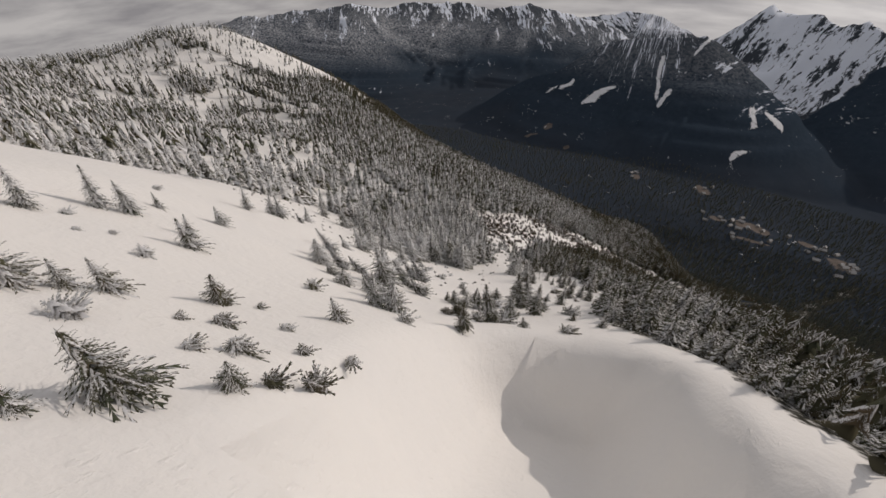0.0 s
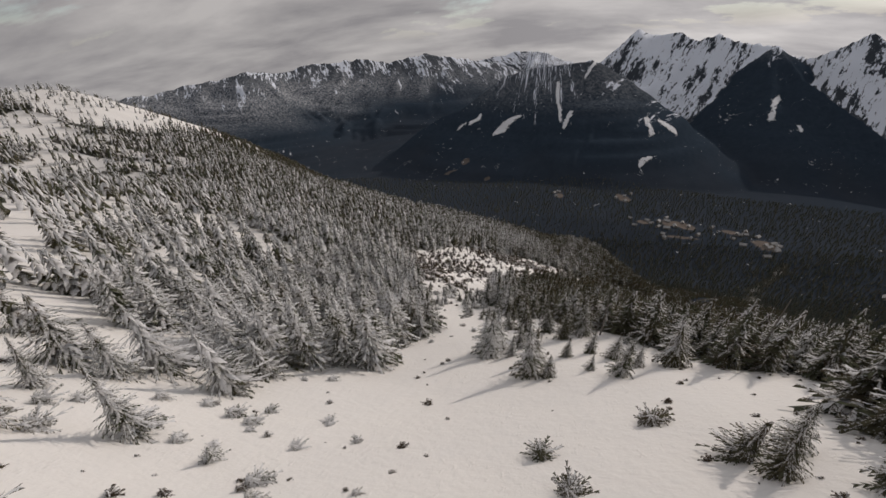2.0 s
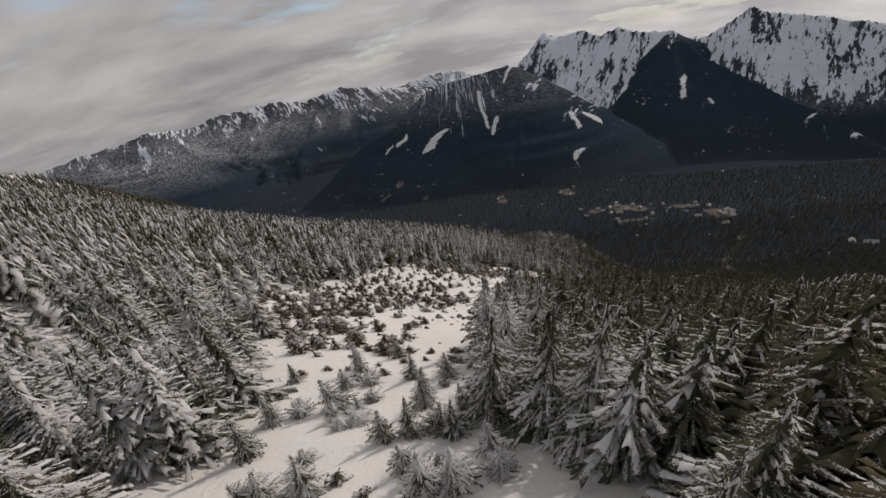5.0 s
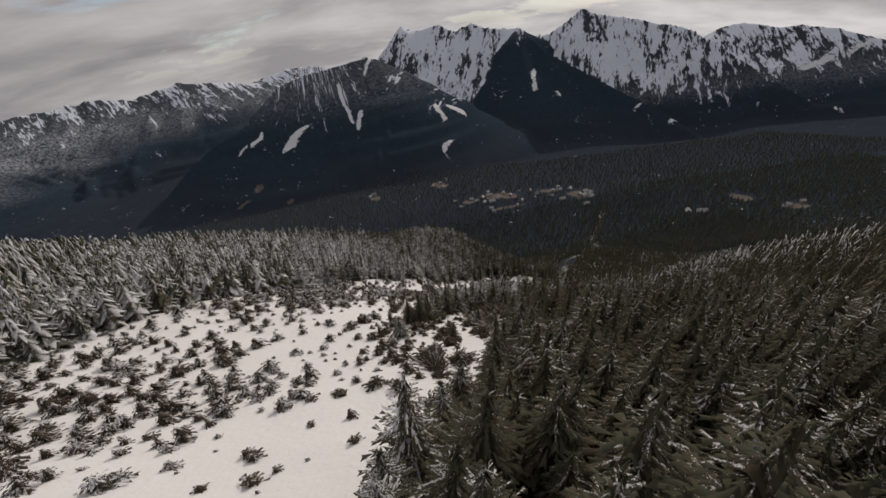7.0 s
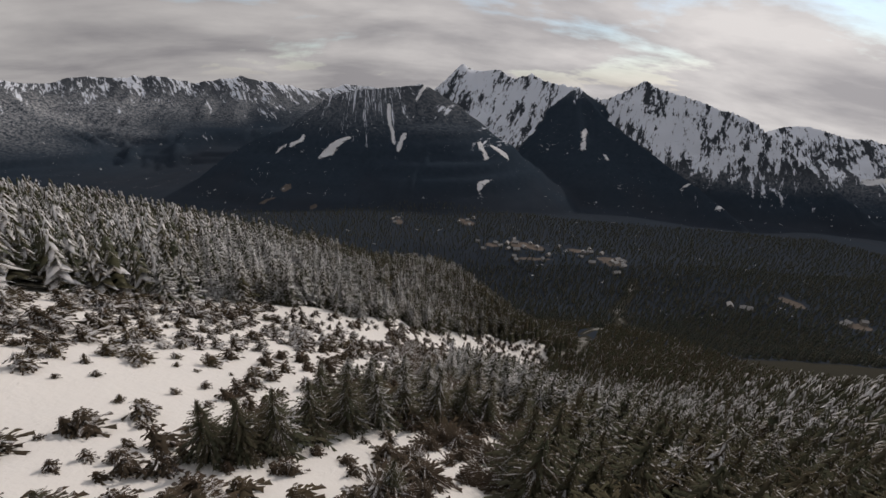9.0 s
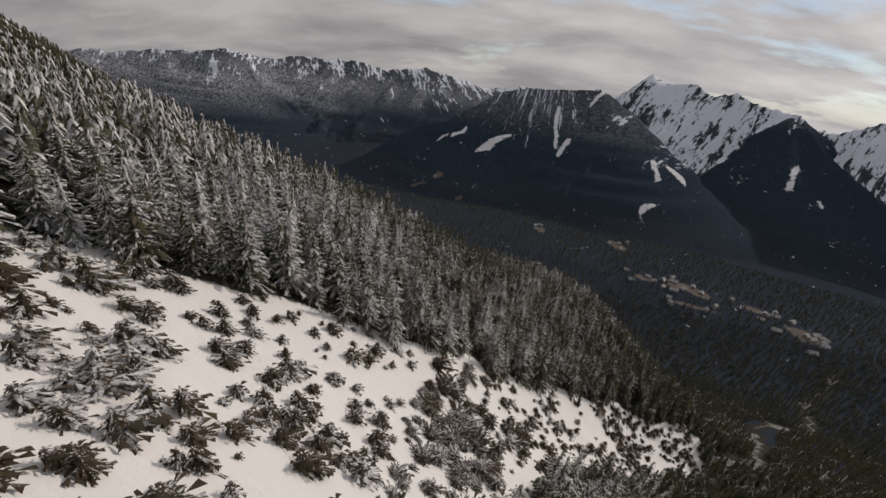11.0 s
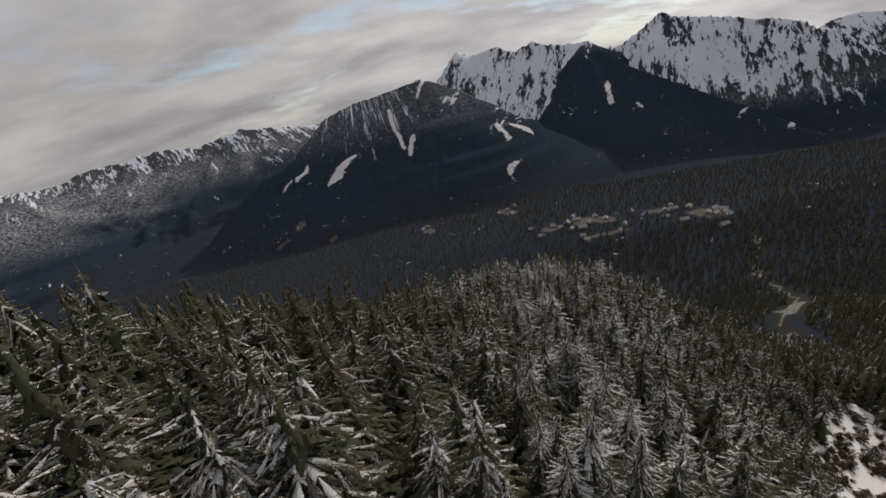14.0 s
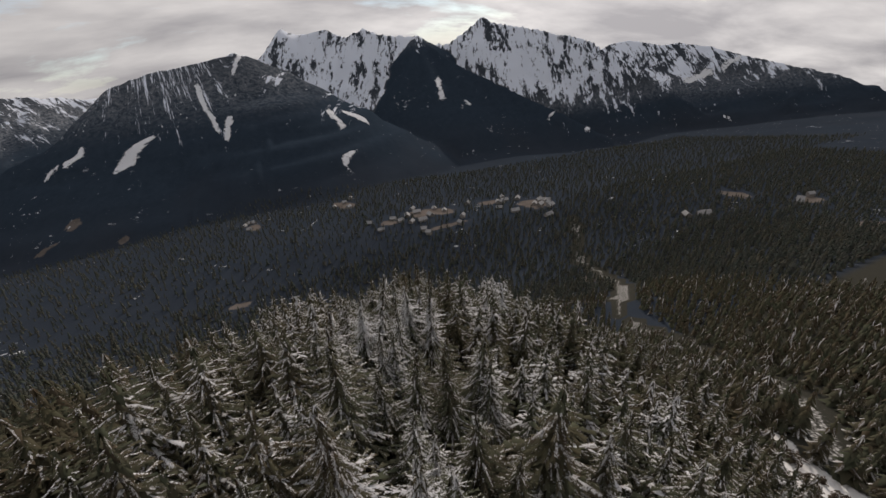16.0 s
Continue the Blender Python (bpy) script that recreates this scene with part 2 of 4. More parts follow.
def lattice(x, y, scale, seed):
    """Smooth value noise from 0 to 1."""
    x, y = x / scale + seed * 17.31, y / scale + seed * 7.77
    xi, yi = np.floor(x), np.floor(y)
    fx, fy = x - xi, y - yi
    fx, fy = fx * fx * (3 - 2 * fx), fy * fy * (3 - 2 * fy)

    def h(i, j):
        v = np.sin(i * 127.1 + j * 311.7 + seed * 74.7) * 43758.5453
        return v - np.floor(v)

    return (h(xi, yi) * (1 - fx) + h(xi + 1, yi) * fx) * (1 - fy) + (h(xi, yi + 1) * (1 - fx) + h(xi + 1, yi + 1) * fx) * fy


def near_height(x, y):
    s = x.shape
    q = np.stack([x.ravel(), y.ravel()], 1)
    z = np.c_[np.ones(len(q)), q] @ WEIGHTS[-3:]
    for (px, py, _), w in zip(SPOTS, WEIGHTS[:-3]):
        z += w * kernel(np.hypot(q[:, 0] - px, q[:, 1] - py))
    return z.reshape(s)


def inside(x, y, poly):
    hit = np.zeros(x.shape, bool)
    for (ax, ay), (bx, by) in zip(poly, poly[1:] + poly[:1]):
        hit ^= ((ay > y) != (by > y)) & (x < (bx - ax) * (y - ay) / (by - ay + 1e-9) + ax)
    return hit


LIP = [(-11, 37), (-5, 40), (1, 41), (6.4, 40.5), (11, 35), (12.5, 27), (16, 20)]
SCOOP = [(18, 8), (5, -2), (-9, 6), (-14, 25)]


# crests: points x, y, z along them
FRONT_HILL = ((-486, 1868, -341), (-414, 1890, -312), (-340, 1910, -288), (-230, 1932, -251), (-218, 1933, -180), (-120, 1942, -155), (-1, 1945, -143), (105, 1940, -130), (159, 1936, -153), (237, 1926, -196), (314, 1913, -265), (373, 1900, -333), (421, 1888, -410))
MAIN_RANGE = ((225, 2562, -145), (273, 2557, -90), (347, 2546, -28), (404, 2537, -42), (501, 2517, -40), (594, 2494, -85), (677, 2470, -61), (743, 2449, -94), (888, 2394, -112), (952, 2366, -153), (1003, 2342, -164), (1064, 2312, -134), (1153, 2263, -73), (1204, 2233, -103), (1314, 2162, -137), (1417, 2087, -177), (1495, 2024, -207), (1570, 1958, -266), (1642, 1889, -343), (1757, 1766, -465), (1871, 1625, -585))
SPUR_L = ((874, 2345, -118), (769, 2194, -224), (670, 2103, -299), (525, 1994, -396), (385, 1897, -471), (298, 1794, -540))
SPUR_R = ((874, 2345, -118), (916, 2162, -228), (1004, 2003, -320), (1101, 1823, -415), (1148, 1662, -482), (1184, 1456, -565))
SPUR_C = ((874, 2345, -118), (774, 2062, -281), (693, 1824, -448), (625, 1647, -559))
EAST_RANGE = ((1920, 2383, -300), (1989, 2319, -259), (2047, 2263, -250), (2148, 2154, -288), (2222, 2069, -298), (2290, 1983, -324), (2391, 1717, -418), (2484, 1525, -484), (2554, 1346, -560))
WEST_RANGE = ((-2324, 2078, -269), (-2238, 2175, -266), (-2114, 2301, -230), (-1980, 2424, -213), (-1865, 2516, -178), (-1731, 2875, -203), (-1676, 2911, -162), (-1561, 2982, -159), (-1313, 3112, -137), (-1178, 3172, -172), (-921, 3266, -125), (-754, 3313, -150), (-564, 3354, -184), (-371, 3384, -214))
FAR_RIDGE = ((-1060, 4008, -213), (-678, 4090, -210), (-376, 4128, -154), (-134, 4141, -158), (3, 4142, -220))
# the crests, the fall of the flanks, the roughness, and the heights between which the snow sets in
CRESTS = ((FRONT_HILL, 0.62, 0.8, -420, -90, 0.50), (MAIN_RANGE, 0.92, 1.35, -560, -330, 0.66), (SPUR_L, 0.70, 0.35, -250, -60, 0.40), (SPUR_R, 0.70, 0.35, -250, -60, 0.40), (SPUR_C, 0.62, 0.4, -250, -60, 0.40),
          (EAST_RANGE, 0.50, 1.1, -640, -330, 0.60), (WEST_RANGE, 0.42, 1.5, -430, -150, 0.52), (FAR_RIDGE, 0.35, 1.2, -420, -200, 0.62))


def crest_height(x, y):
    """Height of the mountains, and their snow from 0 to 1."""
    best = np.full(x.shape, -1e9)
    snow = np.zeros(x.shape)
    for k, (pts, fall, rough, snow_lo, snow_hi, most) in enumerate(CRESTS):
        run = 0.0
        for (ax, ay, az), (bx, by, bz) in zip(pts, pts[1:]):
            dx, dy = bx - ax, by - ay
            size = math.hypot(dx, dy)
            t = np.clip(((x - ax) * dx + (y - ay) * dy) / (dx * dx + dy * dy), 0, 1)
            d = np.hypot(x - ax - t * dx, y - ay - t * dy)
            s = run + t * size + 0.25 * d
            # ribs and gullies run down the flanks
            rib = (np.abs(lattice(s, d * 0.20, 130, 3 + k) - 0.5) * 0.9 + np.abs(lattice(s, d * 0.26, 58, 5 + k) - 0.5) * 0.75
                   + np.abs(lattice(s, d * 0.4, 27, 6 + k) - 0.5) * 0.42)
            crag = lattice(s, d, 46, 11 + k) * 0.6 + lattice(s, d, 19, 12 + k) * 0.4
            z = az + 8 + t * (bz - az) - d * fall - rough * np.minimum(4 + d * 0.34, 80) * (0.62 - rib) + 13 * max(0.8, rough) * (crag - 0.45)
            win = z > best
            best = np.where(win, z, best)
            snow = np.where(win, most * smooth(z, snow_lo, snow_hi), snow)
            run += size
    return best, snow


def valley_floor(x, y):
    return -385 - 0.10 * (np.clip(y, 500, 1600) - 650) - 0.08 * np.clip(x - 250, 0, 4200) - 0.10 * np.maximum(-600 - x, 0)


def land(x, y, full=False):
    """Height of the ground, and how far it belongs to the distant mountains (0 to 1)."""
    x, y = np.asarray(x, float), np.asarray(y, float)
    away = smooth(np.hypot((x + 60) / 1.15, y - 300), 430, 800)
    floor = valley_floor(x, y) + 14 * (lattice(x, y, 220, 1) - 0.5)
    back = -0.42 * (y - 40) - 20
    behind = smooth(-y, -60, 250)
    n = near_height(x, y) + 1.7 * (lattice(x, y, 26, 8) - 0.5) + 0.9 * (lattice(x, y, 9, 9) - 0.5) + 0.25 * (lattice(x, y, 3.5, 10) - 0.5)
    n = n * (1 - behind) + back * behind
    # the wind scoop below its curved lip
    lip = np.full(x.shape, 1e9)
    for (ax, ay), (bx, by) in zip(LIP, LIP[1:]):
        t = np.clip(((x - ax) * (bx - ax) + (y - ay) * (by - ay)) / ((bx - ax) ** 2 + (by - ay) ** 2), 0, 1)
        lip = np.minimum(lip, np.hypot(x - ax - t * (bx - ax), y - ay - t * (by - ay)))
    n -= np.where(inside(x, y, LIP + SCOOP), 12.0 * smooth(lip, 0, 8) * (1 - smooth(lip, 18, 40)) * smooth(x, -15, -4), 0.0)
    # the ground falls away east of the upper field
    n -= 16 * smooth(x - np.interp(y, (-40, 0, 20, 32, 43, 52, 70), (46, 30, 22, 18, 13, 4, 2)), 0, 34) * (1 - smooth(y, 50, 85))
    crest, snow = crest_height(x, y)
    f = np.maximum(floor, crest)
    away_side = away * (1 - smooth(-y, -150, 150))
    z = n * (1 - away_side) + f * away_side
    if full:
        return z, away_side, np.where(crest > floor, snow, 0.0)
    return z, away_side


def spread(lo, hi, fine_lo, fine_hi, step, grow, grow_low):
    """Grid lines, close together in the middle and wider outwards."""
    v = list(np.arange(fine_lo, fine_hi + 0.01, step))
    d = step
    while v[-1] < hi:
        d *= grow
        v.append(v[-1] + min(d, 13 if v[-1] < 2500 else 36))
    d = step
    while v[0] > lo:
        d *= grow_low
        v.insert(0, v[0] - min(d, 13 if v[0] > -1500 else 26))
    return np.array(v)


# open snow: the upper field, the gully and the clearing
EAST_EDGE = [(200, -300), (46, -40), (30, 0), (22, 20), (18, 32), (13, 43), (3, 53), (-2, 64), (0, 77), (6, 88), (14, 96), (18, 103), (9, 108), (1, 112), (-3, 120), (-8, 125), (-12, 129), (-18, 136), (-24, 146), (-29, 157), (-33, 167), (-35, 180), (-34, 190), (-27, 211), (-19, 228), (-13, 240), (-8, 252), (0, 268), (12, 286), (23, 301), (13, 316), (8, 330), (9, 346), (21, 373), (41, 400), (63, 430), (88, 462), (100, 488)]
WEST_EDGE = [(86, 486), (60, 466), (41, 447), (20, 420), (3, 396), (-9, 378), (-18, 367), (-26, 359), (-34, 351), (-42, 341), (-49, 328), (-58, 316), (-66, 303), (-77, 274), (-86, 240), (-82, 210), (-66, 194), (-54, 179), (-50, 162), (-47, 149), (-42, 135), (-38, 126), (-36, 113), (-34, 102), (-40, 95), (-45, 92), (-51, 90), (-58, 91), (-65, 90), (-76, 88), (-88, 75), (-86, 58), (-82, 44), (-110, 10), (-148, -300)]
SUMMIT = [(-650, 325), (-551, 317), (-505, 326), (-481, 338), (-419, 334), (-376, 329), (-345, 359), (-361, 426), (-350, 491), (-353, 565), (-443, 601), (-594, 531), (-672, 417)]
OPEN = (EAST_EDGE + WEST_EDGE, SUMMIT)


def openness(x, y):
    wx = x + 5 * (lattice(x, y, 9, 21) - 0.5)
    wy = y + 7 * (lattice(x, y, 11, 22) - 0.5)
    return inside(wx, wy, OPEN[0]) | inside(wx, wy, OPEN[1])


def glade(x, y):
    """Thin places in the forest of the upper slope, deeper in snow."""
    g = lattice(x, y, 26, 31) * 0.5 + lattice(x, y, 11, 32) * 0.5
    bare = np.minimum(smooth(np.hypot((x + 200) / 1.5, y - 108), 55, 140), smooth(np.hypot((x + 390) / 1.6, y - 215), 80, 150))
    return (g > 0.42 + 0.28 * bare) & (x < -70) & (y < 330)


# bare snow among the woods of the far slopes: from x, y to x, y, half width
SNOW_PATCHES = ((-141, 1732, -223, 1675, 14), (-292, 1773, -336, 1744, 8), (-352, 1745, -375, 1752, 6), (-10, 1869, 3, 1677, 7), (40, 1704, 18, 1657, 9), (125, 1939, 79, 1854, 6),
                (295, 1737, 306, 1666, 13), (352, 1738, 388, 1715, 15), (293, 1554, 253, 1509, 5), (823, 2076, 758, 1951, 11), (854, 1954, 856, 1922, 6), (2018, 1882, 2142, 1860, 22),
                (2208, 1831, 2319, 1840, 14), (1145, 1616, 1215, 1672, 8), (1904, 1617, 1913, 1597, 8), (1082, 1746, 1115, 1756, 6))
# open ground in the valley: x, y, half sizes
FIELDS = ((277, 1062, 51, 38), (245, 1058, 14, 44), (380, 1062, 26, 28), (421, 991, 34, 44), (187, 1292, 23, 60), (196, 1054, 17, 22), (12, 1283, 18, 42), (-219, 1454, 17, 12), (-313, 1554, 24, 25),
          (-358, 1506, 36, 11), (533, 786, 9, 10), (634, 805, 22, 32), (666, 729, 29, 22), (556, 623, 35, 40), (-28, 946, 21, 14), (286, 731, 18, 22), (181, 1326, 12, 42), (268, 987, 50, 10))
# the stony bed of the stream below
STREAM = ((100, 476), (114, 485), (130, 499), (140, 522), (152, 542), (167, 565), (186, 608), (215, 632), (251, 660), (291, 703), (330, 790), (420, 900))


def build_ground():
    xs = spread(-4200, 4200, -100, 90, 2.8, 1.045, 1.02)
    ys = spread(-500, 4300, -20, 500, 2.8, 1.037, 1.06)
    gx, gy = np.meshgrid(xs, ys)
    z, away, high_snow = land(gx, gy, True)
    op = openness(gx, gy) | glade(gx, gy)
    nx, ny = len(xs), len(ys)
    me = bpy.data.meshes.new("ground")
    i = np.arange(nx * ny).reshape(ny, nx)
    faces = np.stack([i[:-1, :-1], i[:-1, 1:], i[1:, 1:], i[1:, :-1]], -1).reshape(-1, 4)
    me.vertices.add(nx * ny)
    me.vertices.foreach_set("co", np.stack([gx, gy, z], -1).ravel())
    me.loops.add(faces.size)
    me.loops.foreach_set("vertex_index", faces.ravel())
    me.polygons.add(len(faces))
    me.polygons.foreach_set("loop_start", np.arange(0, faces.size, 4))
    me.polygons.foreach_set("use_smooth", np.ones(len(faces), bool))
    me.update(calc_edges=True)
    col = me.color_attributes.new("cover", "FLOAT_COLOR", "POINT")
    snow = np.where(op, 1.0, 0.68 - 0.30 * smooth(gx, -14, 4) - 0.34 * smooth(gy, 170, 300) * smooth(-gx, -4, 14) - 0.16 * smooth(gy, 330, 450)) * (1 - away) * (1 - smooth(gy, 530, 575) * ~op)
    rise = z - valley_floor(gx, gy)
    mount = high_snow * away
    field = np.zeros_like(z)
    for px, py, ra, rb in FIELDS:
        field = np.maximum(field, np.clip(1.35 - np.hypot((gx - px) / ra, (gy - py) / rb), 0, 1))
    for (ax, ay), (bx, by) in zip(STREAM, STREAM[1:]):
        t = np.clip(((gx - ax) * (bx - ax) + (gy - ay) * (by - ay)) / ((bx - ax) ** 2 + (by - ay) ** 2), 0, 1)
        bed = np.hypot(gx - ax - t * (bx - ax), gy - ay - t * (by - ay))
        patch_bed = np.clip(1.35 - bed / ((1.4 + 3.4 * lattice(gx, gy, 14, 97)) * (1 + 0.7 * smooth(gy, 530, 570))), 0, 1)
        field = np.maximum(field, patch_bed)
        snow = np.where(patch_bed > 0.4, 0.41, snow)
    patch = np.zeros_like(z)
    wgx, wgy = gx + 16 * (lattice(gx, z, 40, 91) - 0.5), gy + 16 * (lattice(gx, z, 40, 92) - 0.5)
    for ax, ay, bx, by, wide in SNOW_PATCHES:
        t = np.clip(((wgx - ax) * (bx - ax) + (wgy - ay) * (by - ay)) / ((bx - ax) ** 2 + (by - ay) ** 2), 0, 1)
        off = np.hypot(wgx - ax - t * (bx - ax), wgy - ay - t * (by - ay))
        patch = np.maximum(patch, np.clip(1.30 - off / (0.8 * wide + 3), 0, 0.95))
    col.data.foreach_set("color", np.stack([snow, mount, field, patch], -1).ravel())
    # frosted trees on the far range, and the slopes whose woods are painted hazier blue
    hoar = away * smooth(gy - 0.35 * gx, 2250, 2700) * smooth(-gx, -100, 150) * smooth(rise + 70 * (lattice(gx, gy, 160, 95) - 0.5), 90, 290)
    hoar = np.maximum(hoar, 0.5 * smooth(mount, 0.12, 0.45))
    me.color_attributes.new("frost_and_haze", "FLOAT_COLOR", "POINT").data.foreach_set("color", np.stack([hoar, smooth(rise + 60 * (lattice(gx, gy, 90, 96) - 0.5), -25, 110) * away, hoar * 0, hoar * 0 + 1], -1).ravel())
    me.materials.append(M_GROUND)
    return tagged(new("ground", me), "snowy mountainside falling to a dark wooded valley and white peaks", "ground", kind="structure")


ground = build_ground()

# ---------------------------------------------------------------- trees
rng = np.random.default_rng(7)
# the line of the gully and of the clearing below it
AXIS = np.array(((-8, 10), (-13, 40), (-18, 68), (-22, 91), (-27, 121), (-32, 149), (-34, 186), (-25, 221), (-7, 256), (8, 297), (3, 334), (-3, 371), (-3, 410), (7, 453), (17, 491), (36, 530)), float)


def off_axis(x, y):
    best = np.full(np.shape(x), 1e9)
    for (ax, ay), (bx, by) in zip(AXIS, AXIS[1:]):
        dx, dy = bx - ax, by - ay
        t = np.clip(((x - ax) * dx + (y - ay) * dy) / (dx * dx + dy * dy), 0, 1)
        best = np.minimum(best, np.hypot(x - ax - t * dx, y - ay - t * dy))
    return best


def off_stream(x, y):
    best = np.full(np.shape(x), 1e9)
    for (ax, ay), (bx, by) in zip(STREAM, STREAM[1:]):
        t = np.clip(((x - ax) * (bx - ax) + (y - ay) * (by - ay)) / ((bx - ax) ** 2 + (by - ay) ** 2), 0, 1)
        best = np.minimum(best, np.hypot(x - ax - t * (bx - ax), y - ay - t * (by - ay)))
    return best


def fir_arrays(h, r, whorls, per, twigs, seed, bare=0.04, droop=0.42, taper=0.85, one_sided=0.0, fan=0.26, core=0.0):
    """Vertices and triangles of a fir's boughs: feathered fronds in uneven whorls."""
    g = np.random.default_rng(seed)
    v, f = [], []
    for w in range(whorls):
        u = (w + g.uniform(0.1, 0.9)) / whorls
        reach = r * (1 - u) ** taper * g.uniform(0.75, 1.15) + 0.11 * r
        n = max(3, int(round(per * (1 - 0.45 * u))))
        a0 = g.random() * 6.28
        for k in range(n):
            zb = h * (bare + (0.97 - bare) * u) + g.normal(0, 0.012) * h
            a = a0 + 6.2832 * k / n + g.normal(0, 0.22)
            L = reach * g.uniform(0.6, 1.25) * (1 + one_sided * math.cos(a))
            drop = -droop * L * (1.15 - 0.75 * u) * g.uniform(0.6, 1.4)
            ca, sa = math.cos(a), math.sin(a)
            m = twigs
            b = len(v)
            for i in range(m + 1):
                q = i / m
                v.append((L * q * ca, L * q * sa, zb + 0.10 * L * q + drop * q * q, 1.0 - 0.35 * q))
            for side in (1, -1):
                for i in range(m):
                    q = (i + 1.15) / m
                    wd = L * (fan * (1 - 0.70 * i / m)) * g.uniform(0.7, 1.2) * side
                    q2 = min(q + 0.06, 1.04)
                    v.append((L * q2 * ca - wd * sa, L * q2 * sa + wd * ca, zb + 0.10 * L * q + drop * q * q - abs(wd) * 0.55, 0.0))
                    t_ = len(v) - 1
                    f.append((b + i, b + i + 1, t_) if side < 0 else (b + i + 1, b + i, t_))
    b = len(v)
    v += [(0.035 * r * math.cos(q), 0.035 * r * math.sin(q), h * 0.90, 0.5) for q in (0, 2.1, 4.2)] + [(0, 0, h * 1.02, 0.5)]
    f += [(b, b + 1, b + 3), (b + 1, b + 2, b + 3), (b + 2, b, b + 3)]
    v, f = np.array(v), np.array(f)
    if core:
        # the dense inside of the crown
        v2, f2 = blob_fir(0.97 * h, core * r, max(4, whorls * 2 // 5), 7 if twigs < 3 else 10, seed + 500, taper)
        v, f = np.concatenate([v, v2]), np.concatenate([f, f2 + len(v)])
    return v, f


def blob_fir(h, r, tiers, sides, seed, taper=0.9):
    """A fir of ragged skirts of boughs, one above the other."""
    g = np.random.default_rng(seed)
    v, f = [], []
    for i in range(tiers):
        u = i / tiers
        top, base = h * min(1.0, u + 1.45 / tiers), h * (u + 0.03)
        b = len(v)
        v.append((g.normal(0, 0.01) * h, g.normal(0, 0.01) * h, top, 0.3 + 0.7 * u))
        for k in range(sides):
            a = 6.2832 * (k + 0.5 * (i % 2)) / sides + g.normal(0, 0.15)
            q = r * ((1 - u) ** taper + 0.04) * (1.18 if k % 2 else 0.60) * g.uniform(0.75, 1.25)
            v.append((q * math.cos(a), q * math.sin(a), base + ((-0.3 if k % 2 else 0.5) / tiers + g.normal(0, 0.006)) * h, 0.8 if k % 2 else 0.0))
        f += [(b, b + 1 + k, b + 1 + (k + 1) % sides) for k in range(sides)]
    return np.array(v), np.array(f)


def mesh_of(name, v, f, material):
    me = bpy.data.meshes.new(name)
    me.vertices.add(len(v))
    v = np.asarray(v, float)
    me.vertices.foreach_set("co", v[:, :3].ravel())
    me.loops.add(f.size)
    me.loops.foreach_set("vertex_index", f.ravel().astype(np.int32))
    me.polygons.add(len(f))
    me.polygons.foreach_set("loop_start", np.arange(0, f.size, 3))
    me.update(calc_edges=True)
    me.materials.append(material)
    if v.shape[1] == 4:
        me.attributes.new("ridge", "FLOAT", "POINT").data.foreach_set("value", v[:, 3].copy())
    return me


def scatter(name, proto, places, material, label, category):
    """One object of many alike trees: places are x, y, z, size, turn, lean x, lean y, girth."""
    vs, fs, base = [], [], 0
    pick = rng.integers(0, len(proto), len(places))
    for k, (pv, pf) in enumerate(proto):
        p = places[pick == k]
        if not len(p):
            continue
        c, s = np.cos(p[:, 4])[:, None], np.sin(p[:, 4])[:, None]
        wide = p[:, 3:4] * p[:, 7:8]
        x = (pv[None, :, 0] * c - pv[None, :, 1] * s) * wide
        y = (pv[None, :, 0] * s + pv[None, :, 1] * c) * wide
        z = pv[None, :, 2] * p[:, 3:4]
        co = np.stack([x + z * p[:, 5:6] + p[:, 0:1], y + z * p[:, 6:7] + p[:, 1:2], z + p[:, 2:3], np.broadcast_to(pv[None, :, 3], z.shape)], -1)
        vs.append(co.reshape(-1, 4))
        fs.append((pf[None] + (np.arange(len(p)) * len(pv))[:, None, None] + base).reshape(-1, 3))
        base += len(p) * len(pv)
    me = mesh_of(name, np.concatenate(vs), np.concatenate(fs), material)
    return tagged(new(name, me), label, category, kind="stuff")


def sow(x0, x1, y0, y1, gap, jitter=0.45):
    gx, gy = np.meshgrid(np.arange(x0, x1, gap), np.arange(y0, y1, gap))
    return (gx + rng.uniform(-jitter, jitter, gx.shape) * gap).ravel(), (gy + rng.uniform(-jitter, jitter, gy.shape) * gap).ravel()


def leaning(x, y):
    """How the stands lean under wind and creeping snow: shear along x and along y."""
    high = 1 - smooth(y, 230, 330)
    return 0.05 + 0 * x, -0.12 - 0.10 * high


def places_for(x, y, lo, hi, girth=(1.0, 1.4)):
    z, away = land(x, y)
    n = len(x)
    lx, ly = leaning(x, y)
    size = rng.uniform(lo, hi, n) * (0.86 + 0.3 * lattice(x, y, 40, 41))
    # shorter on the crest
    size = size * (1 - 0.15 * smooth(-x, 60, 200) * smooth(y, 330, 450))
    # stunted towards the top of the mountain
    size = size * (0.42 + 0.58 * smooth(y - 0.25 * x + 1.6 * np.clip(x + 12, 0, 60), 30, 140))
    return np.stack([x, y, z - 0.15, size, rng.uniform(0, 6.28, n), rng.normal(0, 0.03, n) + lx, rng.normal(0, 0.03, n) + ly, rng.uniform(*girth, n)], -1)


# stands of forest, finest along the gully
x, y = sow(-210, 170, 40, 575, 3.7)
keep = (off_stream(x, y) > 5 + 4 * smooth(y, 530, 570)) & ~openness(x, y) & (~glade(x, y) | (rng.random(len(x)) < 0.22))
x, y = x[keep], y[keep]
reach = off_axis(x, y)
order = np.argsort(reach)
chosen = order[: 180]
rest = np.ones(len(x), bool)
rest[chosen] = False
hero_xy = np.stack([x[chosen], y[chosen]], 1)
x, y, reach = x[rest], y[rest], reach[rest]

